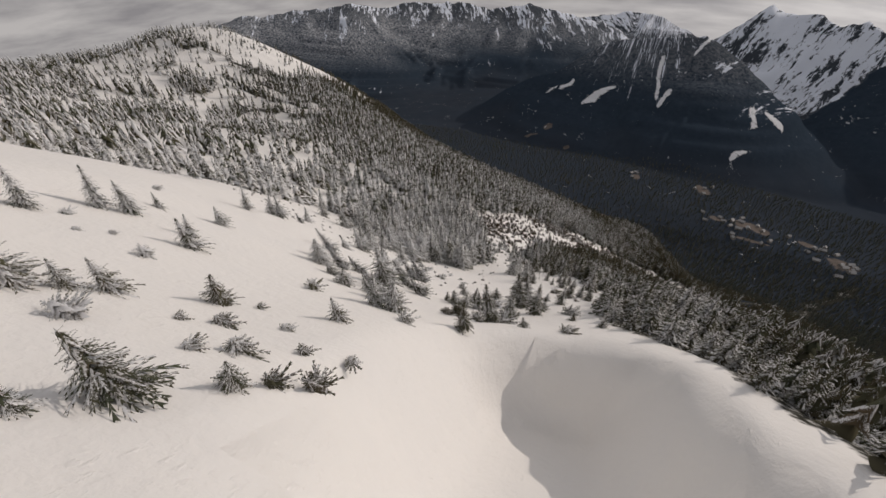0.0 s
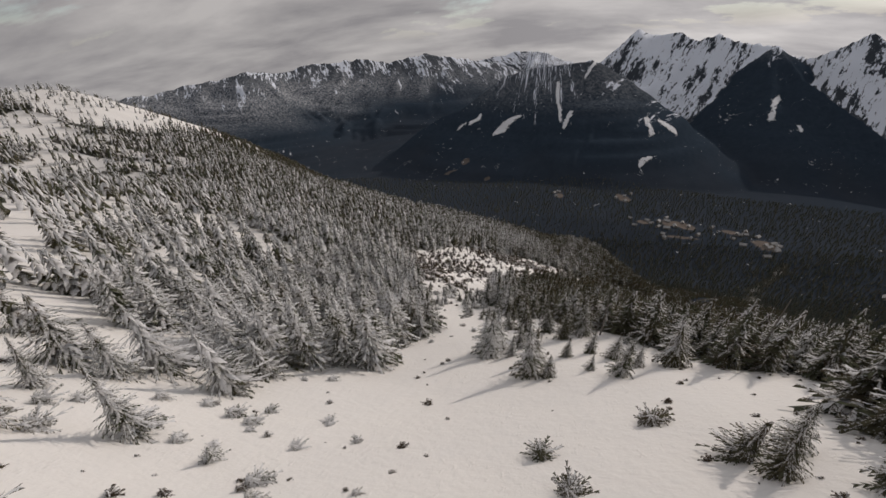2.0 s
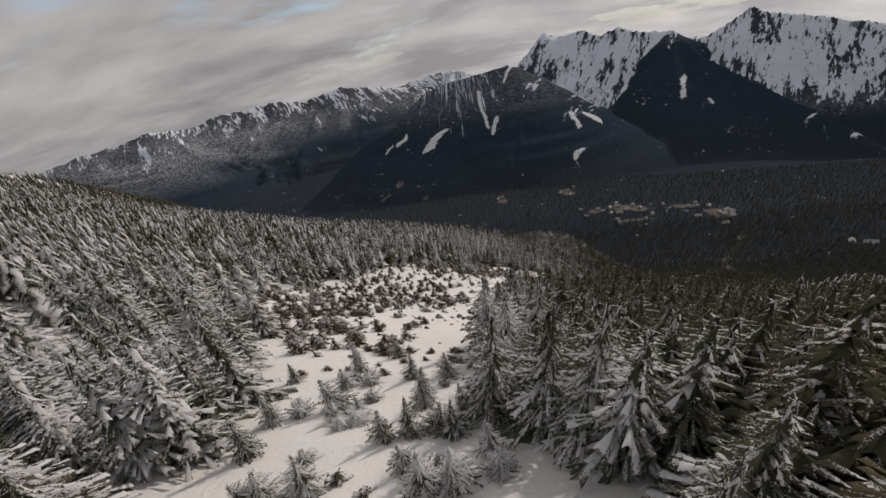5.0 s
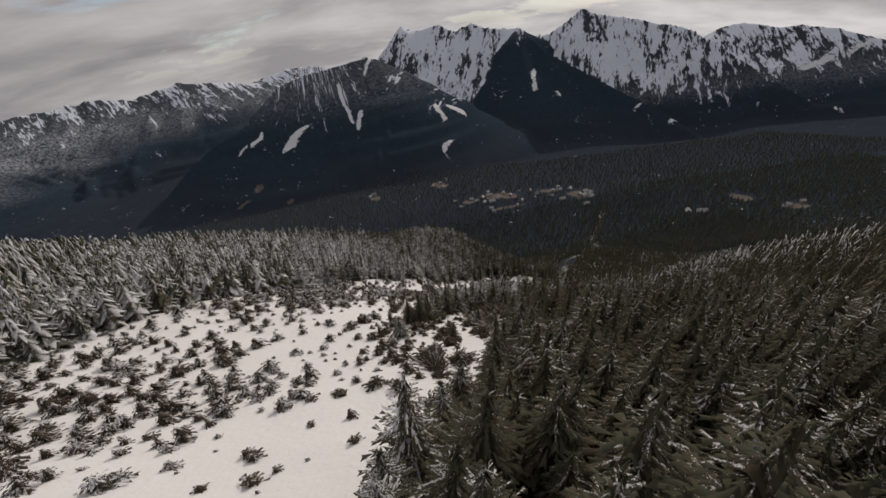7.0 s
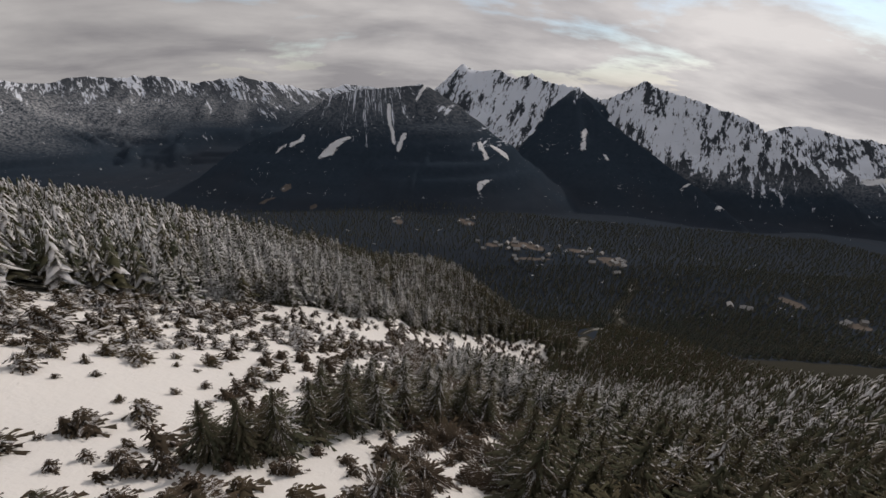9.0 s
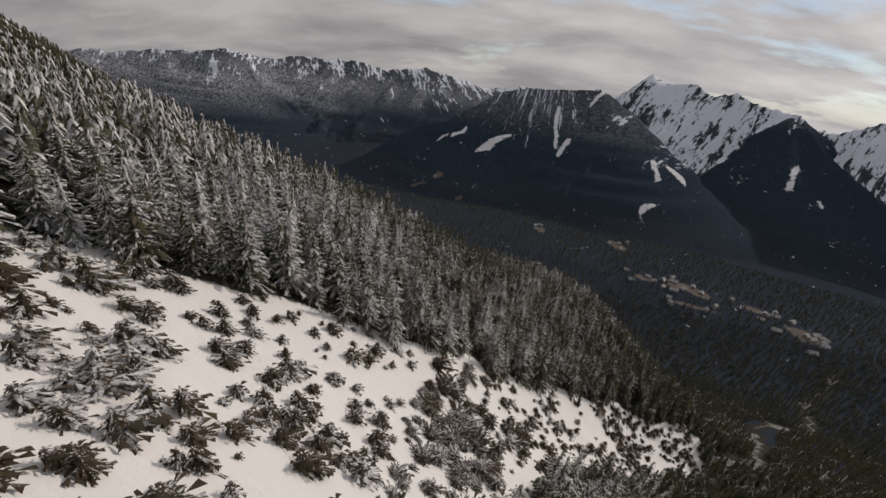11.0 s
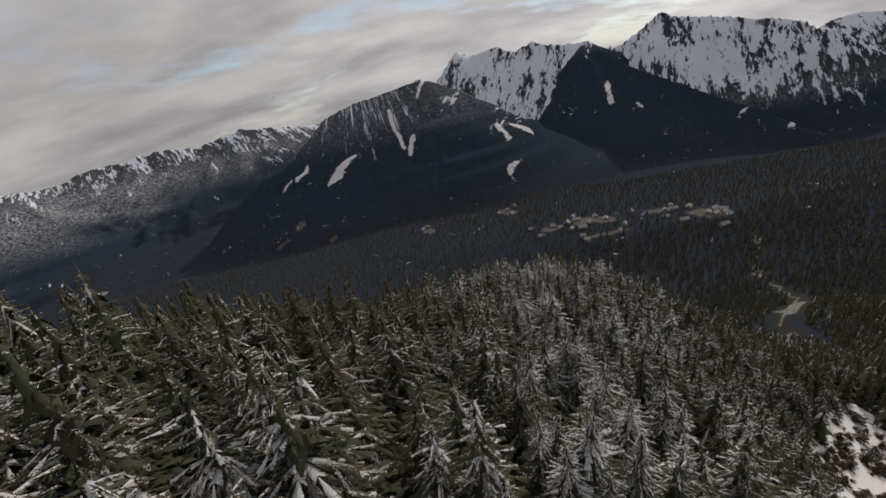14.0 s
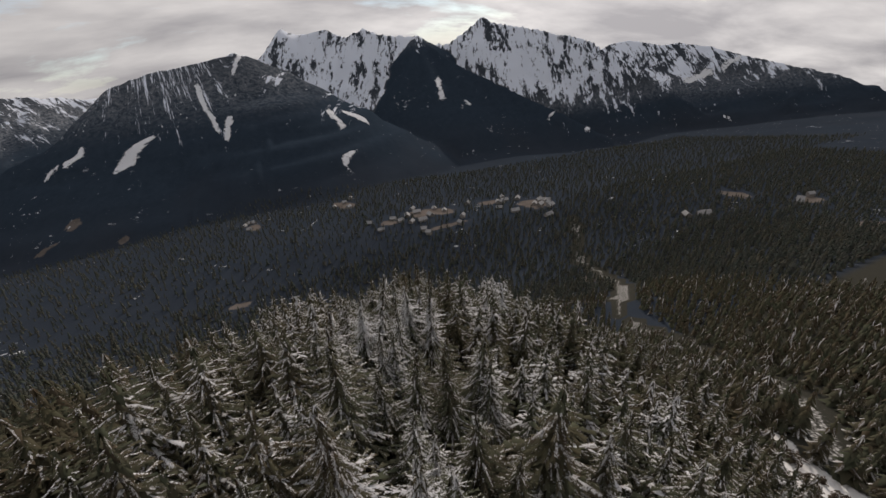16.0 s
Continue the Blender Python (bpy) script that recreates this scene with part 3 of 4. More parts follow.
near_proto = [fir_arrays(1.0, 0.225, 25, 9, 2, 11 + i, droop=0.50, fan=0.18, core=0.55, taper=0.82) for i in range(5)]
mid_proto = [blob_fir(1.0, 0.165, 9, 8, 31 + i) for i in range(6)]
far_proto = [blob_fir(1.0, 0.19, 4, 5, 51 + i) for i in range(5)]
valley_proto = [blob_fir(1.0, 0.2, 3, 4, 71 + i) for i in range(4)]
a, b = reach < 17.0, (reach >= 52) & (reach < 105)
edge = (reach >= 17.0) & (reach < 52)
c = reach >= 105
scatter("near_forest", near_proto, places_for(x[a], y[a], 7.5, 13), M_FIR, "dense stand of snow-dusted dark firs beside the gully", "forest")
edge_proto = [fir_arrays(1.0, 0.215, 25, 7, 2, 91 + i, droop=0.34, fan=0.20, core=0.62, taper=0.82) for i in range(6)]
scatter("inner_forest", edge_proto, places_for(x[edge], y[edge], 7.5, 13, (0.9, 1.25)), M_STAND, "dense stand of snow-laden dark firs above the clearing", "forest")
scatter("middle_forest", mid_proto, places_for(x[b], y[b], 7.5, 13), M_STAND, "dense stand of snow-dusted dark firs on the slope", "forest")
scatter("outer_forest", far_proto, places_for(x[c], y[c], 7.5, 12.5, (0.85, 1.2)), M_STAND, "snow-dusted firs further out on the slope", "forest")

x, y = sow(-690, 300, -80, 700, 5.0)
keep = (off_stream(x, y) > 5 + 4 * smooth(y, 530, 570)) & ~openness(x, y) & (~glade(x, y) | (rng.random(len(x)) < 0.22)) & ~((x > -210) & (x < 170) & (y > 40) & (y < 575)) & (y > -40 - 0.2 * x) & ((y < 640) | (np.hypot(x - 60, y - 600) < 160))
x, y = x[keep], y[keep]
scatter("hillside_forest", far_proto, places_for(x, y, 7.5, 12, (0.85, 1.2)), M_STAND, "snow-dusted fir forest covering the hillside", "forest")
x, y = sow(-330, 560, 565, 760, 6.2)
keep = ~((x > -690) & (x < 300) & ((y < 640) | (np.hypot(x - 60, y - 600) < 160)))
keep &= off_stream(x, y) > 9
x, y = x[keep], y[keep]
scatter("lower_forest", far_proto, places_for(x, y, 8, 13, (1.1, 1.5)), M_VALLEY, "dark green fir forest at the foot of the slope", "forest")
# stunted trees on the open summit
x, y = sow(-670, -350, 320, 610, 5.0)
keep = inside(x, y, OPEN[1]) & (rng.random(len(x)) < 0.8 * lattice(x, y, 30, 77) ** 1.4)
x, y = x[keep], y[keep]
scatter("summit_firs", far_proto, places_for(x, y, 3.0, 7.5, (1.2, 2.0)), M_STAND, "stunted snow-dusted firs dotting the bare summit", "forest")
near_floor, far_floor = sow(-600, 1100, 470, 960, 7.2), sow(-800, 1400, 960, 1450, 11.5)
x, y = np.r_[near_floor[0], far_floor[0]], np.r_[near_floor[1], far_floor[1]]
keep = ~((x > -690) & (x < 560) & ((y < 760) & (x > -330) | (y < 640)))
x, y = x[keep], y[keep]
inside_field = np.zeros(len(x), bool)
for px, py, ra, rb in FIELDS:
    inside_field |= np.hypot((x - px) / ra, (y - py) / rb) < 0.9
x, y = x[~inside_field], y[~inside_field]
scatter("valley_forest", valley_proto, places_for(x, y, 5, 11, (1.0, 1.7)), M_VALLEY, "dark green conifer woods on the valley floor", "forest")


# ---------------------------------------------------------------- single firs
def trunk_mesh(seed):
    g = np.random.default_rng(seed)
    v, f = [], []
    rings = ((0, 0.020), (0.25, 0.016), (0.6, 0.009), (0.98, 0.002))
    bend = g.normal(0, 0.006, 2)
    for z, r in rings:
        v += [(r * math.cos(q * 1.0472) + bend[0] * z * z, r * math.sin(q * 1.0472) + bend[1] * z * z, z) for q in range(6)]
    for i in range(3):
        for k in range(6):
            p, q = i * 6 + k, i * 6 + (k + 1) % 6
            f += [(p, q, q + 6), (p, q + 6, p + 6)]
    return mesh_of("trunk", np.array(v), np.array(f), M_BARK)


TALL = []
for i in range(6):
    TALL.append((trunk_mesh(100 + i), mesh_of("crown", *fir_arrays(1.0, 0.205 + 0.014 * (i % 3), 31, 11, 4, 110 + i, droop=0.42, fan=0.15, core=0.52, taper=0.85, bare=0.03 + 0.02 * (i % 3)), M_FIR)))
SMALL = []
for i in range(5):
    SMALL.append((trunk_mesh(130 + i), mesh_of("crown", *fir_arrays(1.0, 0.30 + 0.04 * (i % 3), 22, 11, 5, 140 + i, fan=0.13, bare=0.0, droop=0.36, taper=1.0, one_sided=0.25, core=0.55), M_FIR)))


def fir_tree(x, y, h, kinds, k, label, group, lean=None, girth=1.0):
    lx, ly = leaning(np.array([x]), np.array([y])) if lean is None else ((lean[0],), (lean[1],))
    z = float(land(np.array([x]), np.array([y]))[0][0]) - 0.12
    root = new("fir_tree")
    root.empty_display_size = 0.3
    turn = Euler((-(ly[0] + rng.normal(0, 0.03)), lx[0] + rng.normal(0, 0.03), 0)).to_matrix().to_4x4()
    root.matrix_world = Matrix.Translation((x, y, z)) @ turn @ Matrix.Rotation(rng.uniform(0, 6.28), 4, "Z") @ Matrix.Diagonal((h * girth, h * girth, h, 1))
    for name, me in zip(("trunk", "crown"), kinds[k % len(kinds)]):
        o = new(name, me)
        o.parent = root
    return tagged(root, label, "fir tree", group)


for k, (px, py) in enumerate(hero_xy):
    p = places_for(np.array([px]), np.array([py]), 8, 13)[0]
    fir_tree(px, py, p[3], TALL, k, "dark fir with snow along its drooping boughs at the forest edge", "firs at the forest edge", girth=p[7])

# firs standing free on the snow beside the gully: x, y, height
FIELD_FIRS = ((-42.7, 74.0, 7.0), (-48.5, 70.5, 5.0), (-56.8, 80.5, 8.0), (-65.8, 83.2, 8.0), (-44.8, 84.2, 8.0), (-52.9, 92.1, 8.0), (-46.9, 93.2, 8.0), (-45.0, 61.4, 5.6), (-52.3, 72.1, 6.2), (-51.8, 84.4, 9.0), (-69.4, 95.1, 9.0), (-43.9, 54.8, 3.0), (-45.1, 89.6, 6.2), (-45.9, 98.5, 9.0), (-54.2, 97.9, 9.0), (-73.5, 83.7, 7.0))
RIB_FIRS = ((-2.8, 80.6, 4.5), (-23.7, 106.1, 9.0), (-23.3, 110.1, 8.2), (-19.7, 110.2, 5.2), (-18.0, 98.1, 8.5), (-20.6, 106.2, 4.1), (-16.0, 118.0, 6.0), (-10.4, 108.7, 4.4), (-11.2, 100.2, 2.6), (-10.8, 117.1, 6.9), (-19.6, 122.2, 5.5), (-22.6, 134.2, 5.7), (-16.0, 97.8, 3.9), (-37.6, 110.5, 3.3), (-5.9, 102.6, 3.9), (-1.5, 104.7, 8.5), (-23.2, 128.3, 4.1), (-20.4, 128.2, 2.4), (-25.2, 120.2, 2.0), (-19.3, 116.1, 8.0), (-13.7, 114.7, 6.7), (-24.5, 108.3, 7.9), (-17.6, 103.3, 6.0), (-13.6, 105.9, 3.8), (-7.8, 106.9, 4.6), (-13.2, 118.8, 2.6), (-4.7, 114.5, 2.6))
for k, (px, py, h) in enumerate(FIELD_FIRS):
    fir_tree(px, py, h, SMALL if k % 5 else TALL, k, "wind-bent fir laden with snow, standing free on the snowfield", "firs on the snowfield", lean=(-0.12 + rng.normal(0, 0.06), -0.16), girth=1.12)
TALL_FIRS = ((-19, 160, 10), (-15, 163, 10.5), (-11, 158, 10), (-21, 167, 9.5), (-8, 166, 11), (-16, 170, 10), (-24, 175, 9))
for k, (px, py, h) in enumerate(TALL_FIRS):
    fir_tree(px, py, h, TALL, k, "tall dark fir with only patches of snow beside the gully", "tall firs by the gully", lean=(0.03, -0.10), girth=1.4)
for k, (px, py, h) in enumerate(RIB_FIRS):
    fir_tree(px, py, h, SMALL if h < 3.7 else TALL, k + 2, "slim dark fir standing free on the snowy rib", "firs on the snowy rib", lean=(0.03, -0.14), girth=1.08)

# firs bent over by the snow on the steep of the field: x, y, height, lean along x
BENT_FIRS = ((-38.4, 44.9, 4.9, -0.5), (-32.2, 39.8, 4.8, -0.5), (-33.5, 36.6, 4.5, 0.0), (-35.2, 38.4, 3.6, -0.1), (-26.4, 41.4, 7.6, -0.05), (-31.0, 41.8, 3.6, -0.45), (-26.4, 47.1, 4.4, -0.4), (-27.8, 56.0, 5.6, -0.5), (-30.9, 53.8, 4.0, -0.45),
             (-22.7, 45.0, 3.5, -0.5), (-24.9, 36.4, 3.9, -0.45), (-26.2, 38.0, 3.2, -0.3), (-21.2, 34.9, 3.8, -0.5), (-22.8, 36.0, 3.4, -0.4), (-22.2, 32.7, 4.1, 0.0), (-24.2, 34.2, 3.2, -0.2), (-30.0, 34.5, 2.5, -0.15), (-26.4, 32.4, 3.0, 0.1),
             (-55.1, 56.1, 2.6, -0.3), (-56.9, 52.8, 3.9, -0.5), (-46.8, 66.4, 3.6, -0.5), (-49.6, 89.6, 8.4, -0.4), (-28.5, 45.1, 6.6, -0.05), (-29.3, 55.2, 4.6, -0.4), (-24.6, 46.0, 2.2, -0.4))
for k, (px, py, h, bend) in enumerate(BENT_FIRS):
    fir_tree(px, py, h, SMALL if h < 4.2 else TALL, k, "snow-laden fir bent downhill on the steep snowfield", "bent firs on the snowfield", lean=(bend, -0.2), girth=1.3)

# ---------------------------------------------------------------- young firs and scrub
CLUMP = ((-16.7, 278.6, 7.5), (-14.6, 280.7, 8), (-12.5, 283.8, 8.2), (-9.3, 287, 8.6), (-6.2, 289.1, 8), (-3.1, 292.2, 9), (1, 294.3, 9.3), (5.1, 296.4, 9.2), (8.1, 296.4, 9), (14.2, 299.6, 9), (-21.9, 267.2, 5.5), (-12.9, 262, 4.4), (-4.7, 275.5, 5), (-18.8, 277.6, 6.6), (-12.3, 289, 8.2), (-7.1, 294.2, 8.6), (0.1, 298.4, 8.8), (8.3, 303.7, 9.5), (-13.9, 298.3, 4.2), (-10.8, 301.4, 5), (-9.4, 299.4, 4.6), (-5.6, 305.6, 4.4), (-3, 307.7, 6.5), (0.6, 312.9, 6), (2.1, 310.8, 4.8), (3.7, 316, 6.4), (5.8, 318, 5.6), (6.9, 321.1, 7), (10, 324.2, 6.2))
for k, (px, py, h) in enumerate(CLUMP):
    fir_tree(px, py, h, TALL, k + 1, "young dark fir in a clump of trees within the clearing", "firs in the clearing", girth=1.45)

STEM = [trunk_mesh(150 + i) for i in range(3)]
BUSH = [mesh_of("crown", *fir_arrays(1.0, 0.60 + 0.12 * (i % 3), 15, 14, 3, 160 + i, bare=0.0, droop=0.25, taper=0.7, one_sided=0.4, fan=0.11, core=0.5), M_SHRUB) for i in range(7)]
FULL_BUSH = [mesh_of("crown", *fir_arrays(1.0, 0.50 + 0.08 * (i % 3), 12, 11, 4, 260 + i, bare=0.0, droop=0.3, taper=0.6, one_sided=0.35, fan=0.14, core=0.6), M_FIR) for i in range(5)]
bush_proto = [fir_arrays(1.0, 0.66, 6, 9, 2, 180 + i, bare=0.0, droop=0.25, taper=0.6, one_sided=0.3, core=0.6) for i in range(5)]


def young_fir(x, y, h, k, label, group, kinds):
    z = float(land(np.array([x]), np.array([y]))[0][0]) - 0.06
    lx, ly = leaning(np.array([x]), np.array([y]))
    ob = new("young_fir")
    ob.empty_display_size = 0.2
    turn = Euler((-(ly[0] * 1.6 + rng.normal(0, 0.10)), lx[0] * 1.6 + rng.normal(0, 0.12), 0)).to_matrix().to_4x4()
    w = h * rng.uniform(0.8, 1.25)
    spread_ = 1.2 if kinds is FULL_BUSH else 1.25
    ob.matrix_world = Matrix.Translation((x, y, z)) @ turn @ Matrix.Rotation(rng.uniform(0, 6.28), 4, "Z") @ Matrix.Diagonal((w * spread_, w * spread_, h / spread_, 1))
    for name, me in (("stem", STEM[k % 3]), ("crown", kinds[k % len(kinds)])):
        o = new(name, me)
        o.parent = ob
    return tagged(ob, label, "young fir", group)


# x, y, height: on the upper field, on the rib, then down the gully
UPPER_FIELD = ((-41.8, 13.7, 4.8), (-43.9, 19.4, 4.9), (-42.9, 21.5, 4.5), (-45.3, 25.5, 2.2), (-42.4, 30.1, 2.8), (-37.5, 23.1, 2.7), (-34.1, 20.9, 3.6), (-32.2, 16.1, 1.6), (-27.1, 6.9, 4.0), (-26.6, 8.7, 2.3), (-26.0, 10.4, 3.1), (-23.4, 15.3, 3.3), (-22.9, 7.3, 1.8), (-20.2, 13.0, 1.5), (-21.3, 11.1, 0.6), (-25.1, 25.9, 1.8), (-20.4, 29.7, 5.1), (-18.6, 30.8, 4.4))
LOWER_FIELD = ((-18.2, 21.3, 3.0), (-52.8, 75.3, 5.1), (-52.2, 80.6, 7.1), (-60.8, 63.6, 3.9), (-53.8, 47.9, 5.0), (-52.7, 49.1, 5.1), (-52.9, 42.7, 4.7), (-15.2, 5.0, 4.0), (-15.8, 2.5, 2.0), (-13.6, 8.4, 2.4), (-12.6, 9.8, 1.2), (-11.4, 11.2, 1.6), (-16.6, 11.1, 1.6), (-17.7, 9.3, 0.9), (-14.6, 13.7, 0.9), (-41.1, 15.7, 0.9), (-36.5, 16.3, 0.6), (-37.3, 14.4, 0.6), (-52.2, 29.5, 0.8), (-18.1, 15.7, 0.8), (-22.1, 17.2, 0.8), (-20.0, 48.0, 2.1), (-15.9, 27.8, 1.4), (-12.6, 15.5, 0.7))
RIB_TOP = ((-11.9, 34.0, 4.6), (-12.1, 45.1, 6.8), (-10.6, 49.3, 5.2), (-14.9, 48.7, 4.0), (-7.5, 53.2, 6.9), (-10.3, 57.3, 7.9), (-18.5, 47.5, 3.2), (-17.0, 48.1, 2.8), (-3.0, 56.4, 2.4), (-2.2, 56.2, 1.6), (-1.8, 51.9, 2.1), (2.0, 50.3, 2.5), (-2.2, 43.4, 1.2), (-1.7, 43.1, 1.6), (-6.6, 40.9, 2.2), (-11.2, 41.2, 2.4), (-12.7, 41.0, 1.5), (-10.4, 41.3, 2.4), (-9.6, 42.6, 1.8), (-16.0, 42.1, 2.8), (-15.0, 41.0, 2.6), (-16.6, 40.6, 1.8), (-12.0, 40.2, 1.8), (-9.6, 59.2, 8.3), (-5.1, 63.8, 5.0), (-12.6, 62.9, 9.0), (-15.1, 74.9, 1.3), (-16.1, 62.8, 2.9), (-4.6, 77.6, 5.1), (-1.0, 76.4, 4.6), (3.8, 78.7, 4.5), (-7.9, 66.1, 2.4), (-13.9, 54.9, 1.4), (-6.8, 57.2, 2.8), (-17.7, 54.4, 3.8), (-20.7, 57.5, 3.1), (-30.8, 70.2, 2.0), (-37.9, 75.1, 1.0), (-43.9, 80.6, 1.1), (-38.8, 79.4, 1.3), (-24.1, 64.8, 2.2), (-26.3, 72.6, 0.7), (-38.4, 63.8, 1.9), (-34.1, 62.6, 1.1), (-44.1, 75.2, 1.7), (-17.2, 58.6, 2.6), (-8.5, 98.6, 6.5))
GULLY_HEAD = ((-50.0, 73.9, 1.3), (-49.2, 75.5, 1.2), (-46.8, 71.4, 1.5), (-40.4, 74.7, 1.2), (-41.1, 80.2, 1.7), (-39.4, 82.0, 1.2), (-33.5, 81.7, 0.8), (-29.7, 79.4, 1.0), (-36.5, 73.3, 2.2), (-32.3, 72.1, 1.4), (-33.1, 76.9, 1.1), (-37.8, 78.0, 0.7), (-41.7, 90.6, 0.8), (-39.5, 92.1, 1.0), (-8.7, 85.5, 1.8), (-16.6, 78.8, 1.5), (-5.5, 79.7, 4.0), (-47.0, 79.3, 1.3))
GULLY_MIDDLE = ((-39.3, 138.8, 1.7), (-36.6, 126.8, 1.3), (-27.5, 134.1, 2.8), (-24.9, 130.3, 2.6), (-22.3, 122.4, 4.0), (-28.5, 121.6, 1.0), (-29.7, 137.7, 2.3), (-35.4, 152.9, 4.0), (-35.6, 165.1, 4.0), (-29.6, 149.9, 2.9), (-34.1, 113.8, 1.1), (-45.4, 158.0, 3.5), (-46.2, 170.5, 4.0), (-43.1, 158.9, 4.0), (-45.8, 154.4, 2.7), (-43.5, 156.0, 3.4), (-36.7, 158.9, 4.0), (-35.1, 159.3, 3.5), (-34.1, 147.1, 3.9), (-31.0, 148.0, 3.1), (-30.1, 152.1, 1.7), (-24.2, 156.1, 3.1), (-41.7, 142.3, 1.9), (-45.3, 149.8, 1.2), (-43.7, 151.0, 1.2), (-46.6, 148.7, 1.2))
GULLY_FOOT = ((-43.8, 160.3, 2.2), (-45.4, 168.5, 2.6), (-38.7, 170.8, 5.3), (-43.5, 169.2, 2.6), (-34.1, 142.8, 1.3), (-35.7, 155.0, 1.6), (-46.7, 158.7, 2.5), (-32.4, 159.9, 2.7), (-43.3, 167.8, 1.8), (-44.5, 167.1, 1.7), (-43.5, 172.0, 1.6), (-48.7, 169.3, 1.9), (-46.7, 175.0, 2.8), (-38.8, 165.3, 3.7), (-36.8, 165.8, 3.3), (-40.7, 177.2, 3.7), (-40.3, 164.7, 3.3), (-37.9, 161.3, 2.9), (-32.7, 162.4, 3.4), (-31.6, 166.4, 2.2), (-35.4, 170.1, 3.1), (-36.2, 161.8, 1.4), (-46.8, 179.3, 4.6), (-52.5, 176.4, 3.0), (-49.7, 163.6, 5.1), (-50.3, 168.2, 3.9), (-45.0, 162.1, 2.2), (-43.9, 184.6, 3.4), (-44.7, 175.8, 1.8), (-37.3, 177.9, 3.7), (-33.6, 166.3, 2.2), (-30.9, 170.4, 3.7))
FIELD_LABELS = ("low snow-bent young fir half buried in the snowfield", "young firs on the snowfield", "small bushy fir laden with snow on the open snowfield", "small firs on the snowfield")
RIB_LABELS = ("low snow-covered young fir on the snowy rib", "young firs on the rib", "slim dark fir dusted with snow on the rib", "firs on the snowy rib")
GULLY_LABELS = ("low young fir poking out of the snow in the gully", "young firs in the gully", "dark young fir with snowy boughs beside the gully", "small firs by the gully")
for spots, (low_label, low_group, tall_label, tall_group) in ((UPPER_FIELD, FIELD_LABELS), (LOWER_FIELD, FIELD_LABELS), (RIB_TOP, RIB_LABELS), (GULLY_HEAD, GULLY_LABELS), (GULLY_MIDDLE, GULLY_LABELS), (GULLY_FOOT, GULLY_LABELS)):
    for k, (px, py, h) in enumerate(spots):
        if h < 2.0:
            young_fir(px, py, h, k + 3, low_label, low_group, FULL_BUSH)
        else:
            fir_tree(px, py, min(h, 7.5), SMALL if h < 4.5 else TALL, k, tall_label, tall_group, lean=(0.04 + rng.normal(0, 0.08), -0.16 + rng.normal(0, 0.06)), girth=1.15 if h < 4.5 else 1.0)

x, y = sow(-100, 90, 60, 500, 2.6)
keep = inside(x, y, OPEN[0]) & ((y > 185) | (rng.random(len(x)) < 0.62)) & (off_axis(x, y) > np.where(y < 260, 2.5, 0)) & (x > -100)
keep &= rng.random(len(x)) < 0.50 + 0.2 * smooth(-x, 5, 20) * smooth(y, 285, 305) - 0.3 * smooth(y, 340, 380) + 0.6 * smooth(lattice(x, y, 13, 61), 0.25, 0.75) + 0.2 * ((y < 275) & (x < -45)) - 0.35 * ((y < 240) & (x > -60))
x, y = x[keep], y[keep]
h = np.where(y > 185, (1 + 0.3 * ((y < 275) & (x < -45)) - 0.35 * ((y < 240) & (x > -60))) * rng.uniform(0.7, 3.1, len(x)) * (0.75 + 0.5 * lattice(x, y, 30, 61)), rng.uniform(0.15, 0.7, len(x)) + 0.5 * (y > 120))
h = np.minimum(0.9 * h, 2.9) * (1 - 0.25 * smooth(y, 185, 215) * (1 - smooth(y, 270, 310)) * smooth(-x, 20, 40))
order = np.argsort(off_axis(x, y))
for k in order[: 230]:
    young_fir(x[k], y[k], h[k], int(k), "bushy young fir dusted with snow, growing in the clearing", "young firs in the clearing", BUSH)
far = order[230:]
z = land(x[far], y[far])[0]
n = len(far)
scatter("young_firs", bush_proto, np.stack([x[far], y[far], z - 0.05, h[far], rng.uniform(0, 6.28, n), rng.normal(0, 0.15, n), rng.normal(-0.2, 0.15, n), rng.uniform(0.8, 1.3, n)], -1),
        M_SHRUB, "scattered bushy young firs across the snowy clearing", "young firs")


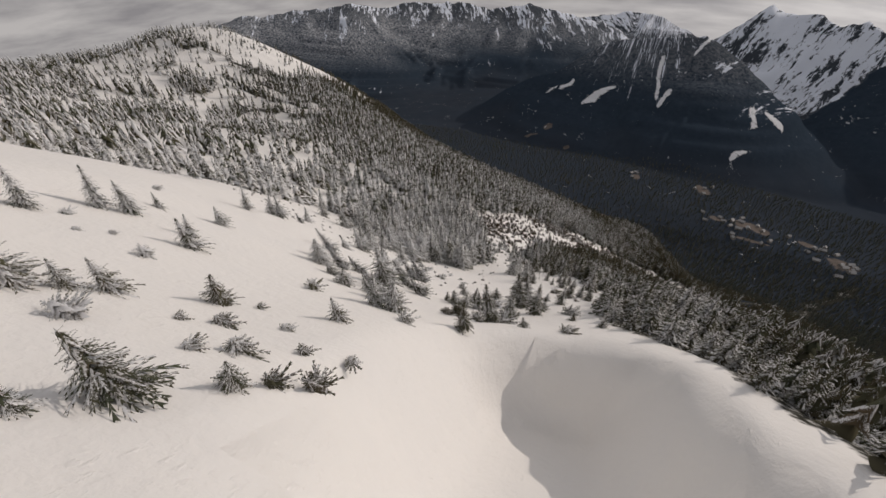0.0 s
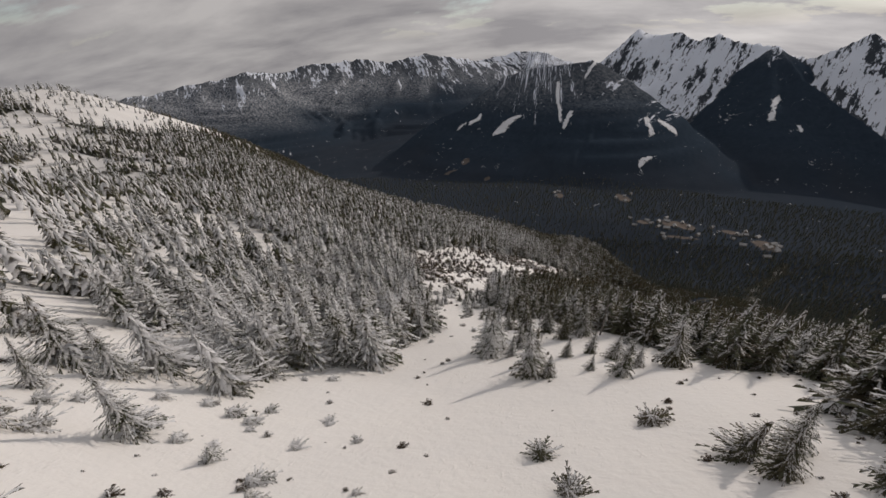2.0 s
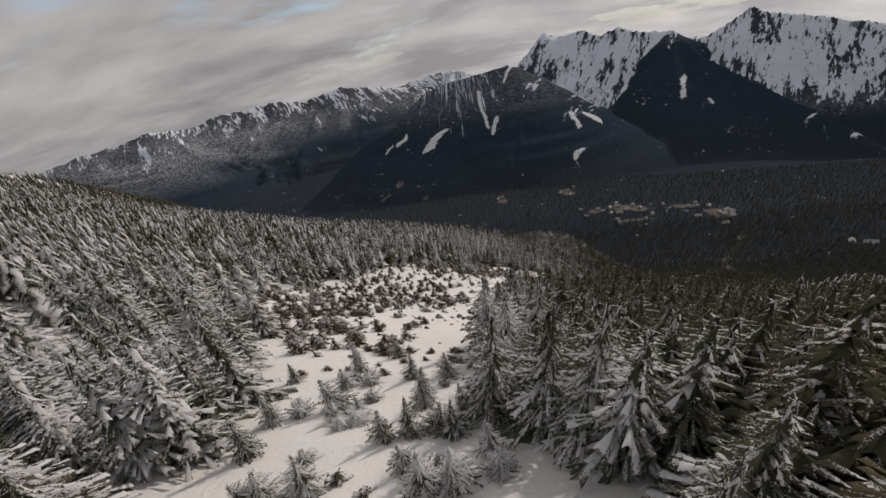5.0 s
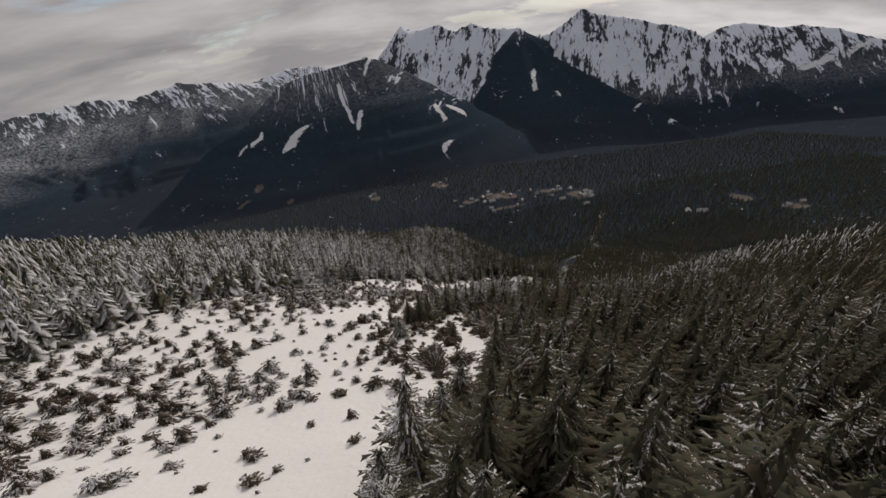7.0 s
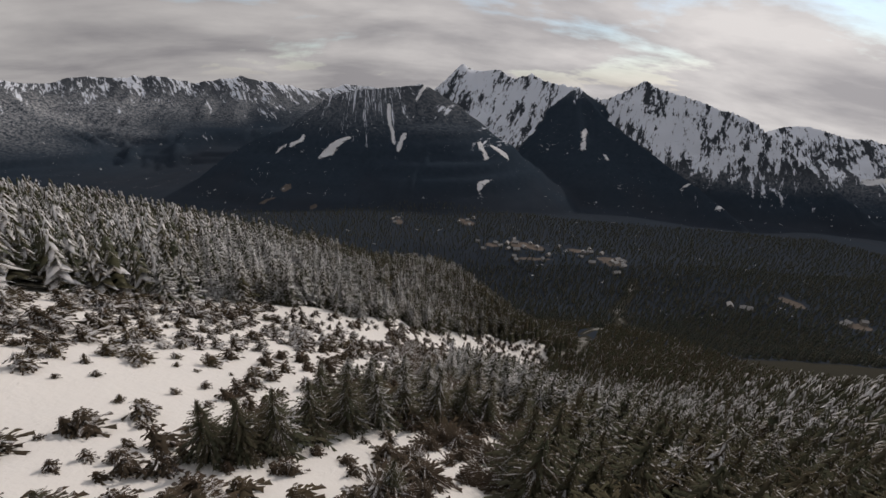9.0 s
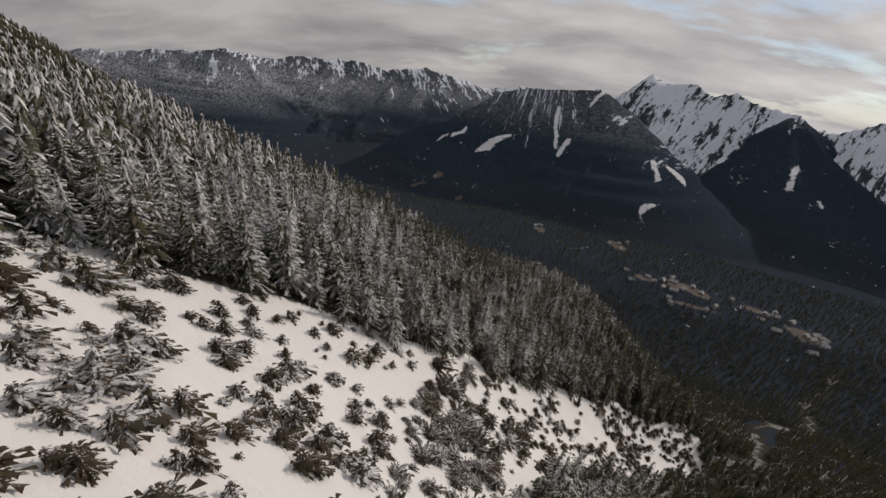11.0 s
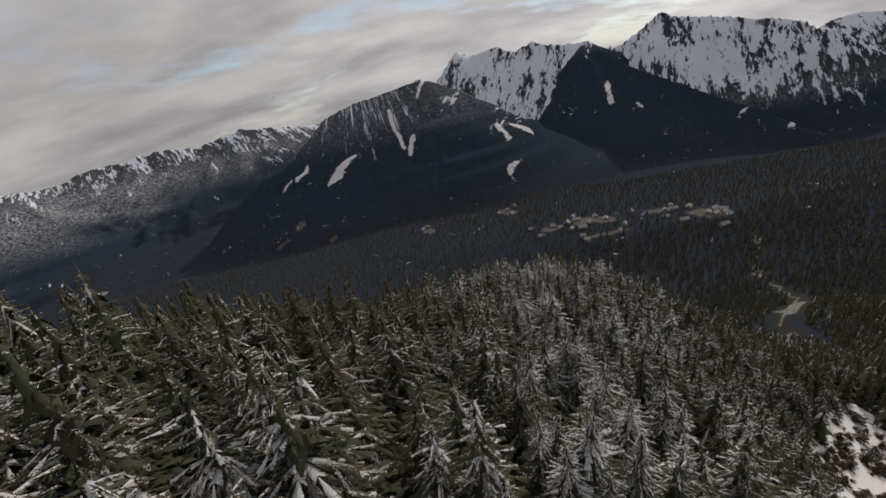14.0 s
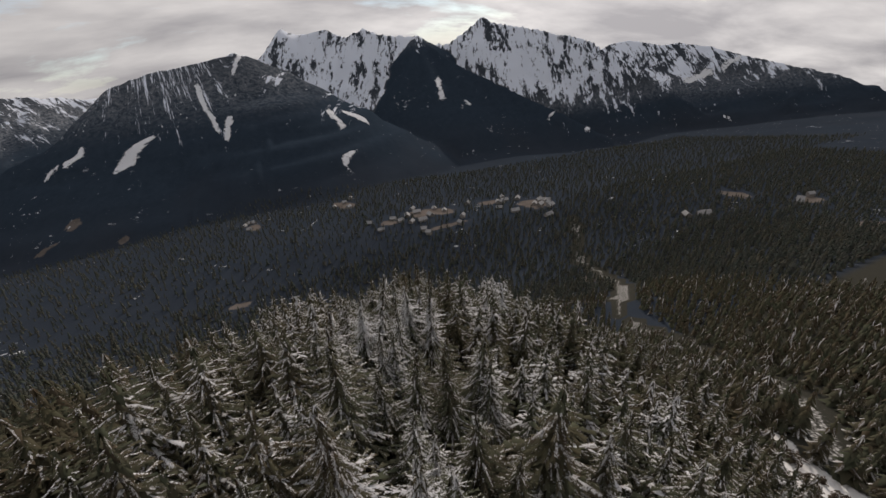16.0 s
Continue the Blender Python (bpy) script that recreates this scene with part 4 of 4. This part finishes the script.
# ---------------------------------------------------------------- dead trunks
def dead_trunk(x, y, h, lean, label):
    z = float(land(np.array([x]), np.array([y]))[0][0]) - 0.2
    bm = bmesh.new()
    rings = []
    for i in range(7):
        u = i / 6
        r = 0.13 * (1 - 0.75 * u) * (h / 7)
        c = Vector((lean[0] * h * u + 0.06 * math.sin(5 * u), lean[1] * h * u, h * u))
        rings.append([bm.verts.new(c + Vector((r * math.cos(q), r * math.sin(q), 0.03 * math.sin(q * 3 + i)))) for q in (0, 1.05, 2.09, 3.14, 4.19, 5.24)])
    for p, q in zip(rings, rings[1:]):
        for k in range(6):
            bm.faces.new((p[k], p[(k + 1) % 6], q[(k + 1) % 6], q[k]))
    bm.faces.new(rings[-1])
    me = bpy.data.meshes.new("dead_trunk")
    bm.to_mesh(me)
    bm.free()
    me.materials.append(M_DEAD)
    ob = new("dead_trunk", me)
    ob.location = (x, y, z)
    # broken branch stubs
    for i in range(7):
        u, a = 0.25 + 0.1 * i, i * 2.4
        d = Vector((math.cos(a), math.sin(a), 0.2))
        st = bpy.data.meshes.new("branch_stub")
        b2 = bmesh.new()
        c = Vector((lean[0] * h * u, lean[1] * h * u, h * u))
        side = d.cross(Vector((0, 0, 1))).normalized() * 0.02
        up = Vector((0, 0, 0.02))
        base = [b2.verts.new(c + s_) for s_ in (side, up, -side, -up)]
        tip = b2.verts.new(c + d * (0.35 + 0.25 * (i % 3)))
        for k in range(4):
            b2.faces.new((base[k], base[(k + 1) % 4], tip))
        b2.to_mesh(st)
        b2.free()
        st.materials.append(M_DEAD)
        o = new("branch_stub", st)
        o.parent = ob
    return tagged(ob, label, "dead tree")


M_DEAD = plain("weathered_grey_wood", (0.10, 0.09, 0.08), (0.26, 0.24, 0.22), 4.0)
dead_trunk(-8, 118, 8.5, (0.06, -0.12), "bare grey dead trunk standing in the snow")
dead_trunk(-17, 112, 3.4, (0.10, -0.15), "thin bare dead trunk standing in the snow")
dead_trunk(8, 108, 10.5, (0.16, -0.05), "leaning bare grey dead trunk above the firs")


# ---------------------------------------------------------------- houses in the valley
def house_meshes(w, d, hgt):
    out = []
    for kind in ("wall", "roof"):
        bm = bmesh.new()
        if kind == "wall":
            pts = [(-w, -d, -1.5), (w, -d, -1.5), (w, d, -1.5), (-w, d, -1.5), (-w, -d, hgt), (w, -d, hgt), (w, d, hgt), (-w, d, hgt), (-w, 0, hgt + d * 0.8), (w, 0, hgt + d * 0.8)]
            fc = [(0, 1, 5, 4), (2, 3, 7, 6), (1, 2, 6, 9, 5), (3, 0, 4, 8, 7), (3, 2, 1, 0)]
        else:
            e, r = 0.6, hgt + d * 0.8
            pts = [(-w - e, -d - e, hgt - 0.45), (w + e, -d - e, hgt - 0.45), (w + e, 0, r + 0.06), (-w - e, 0, r + 0.06), (-w - e, d + e, hgt - 0.45), (w + e, d + e, hgt - 0.45),
                   (-w - e, -d - e, hgt - 0.1), (w + e, -d - e, hgt - 0.1), (w + e, 0, r + 0.45), (-w - e, 0, r + 0.45), (-w - e, d + e, hgt - 0.1), (w + e, d + e, hgt - 0.1)]
            fc = [(6, 7, 8, 9), (9, 8, 11, 10), (0, 3, 2, 1), (3, 4, 5, 2), (0, 1, 7, 6), (4, 10, 11, 5), (0, 6, 9, 3), (3, 9, 10, 4), (1, 2, 8, 7), (2, 5, 11, 8)]
        vv = [bm.verts.new(p) for p in pts]
        for q in fc:
            bm.faces.new([vv[i] for i in q])
        me = bpy.data.meshes.new(kind)
        bm.to_mesh(me)
        bm.free()
        me.materials.append(M_WALL if kind == "wall" else M_ROOF)
        out.append(me)
    return out


M_WALL = plain("painted_boards", (0.22, 0.20, 0.18), (0.42, 0.40, 0.37), 0.4)
M_ROOF = plain("roof_with_old_snow", (0.18, 0.17, 0.17), (0.55, 0.55, 0.55), 0.25)
HOUSE_KINDS = [house_meshes(4.6, 3.2, 2.8), house_meshes(6.2, 3.8, 3.0), house_meshes(4.0, 3.2, 4.6)]
for k in range(46):
    fx, fy, ra, rb = FIELDS[(0, 1, 2, 3, 3, 4, 5, 3, 17, 6, 10, 12)[k % 12]]
    px, py = fx + rng.normal(0, 0.7) * ra, fy + rng.normal(0, 0.7) * rb
    root = new("house")
    root.empty_display_size = 1
    root.matrix_world = Matrix.Translation((px, py, float(land(np.array([px]), np.array([py]))[0][0]))) @ Matrix.Rotation(rng.uniform(0, 3.14), 4, "Z")
    for name, me in zip(("wall", "roof"), HOUSE_KINDS[k % 3]):
        o = new(name, me)
        o.parent = root
    tagged(root, "small gabled house with a snowy roof on the valley floor", "house", "houses in the valley")
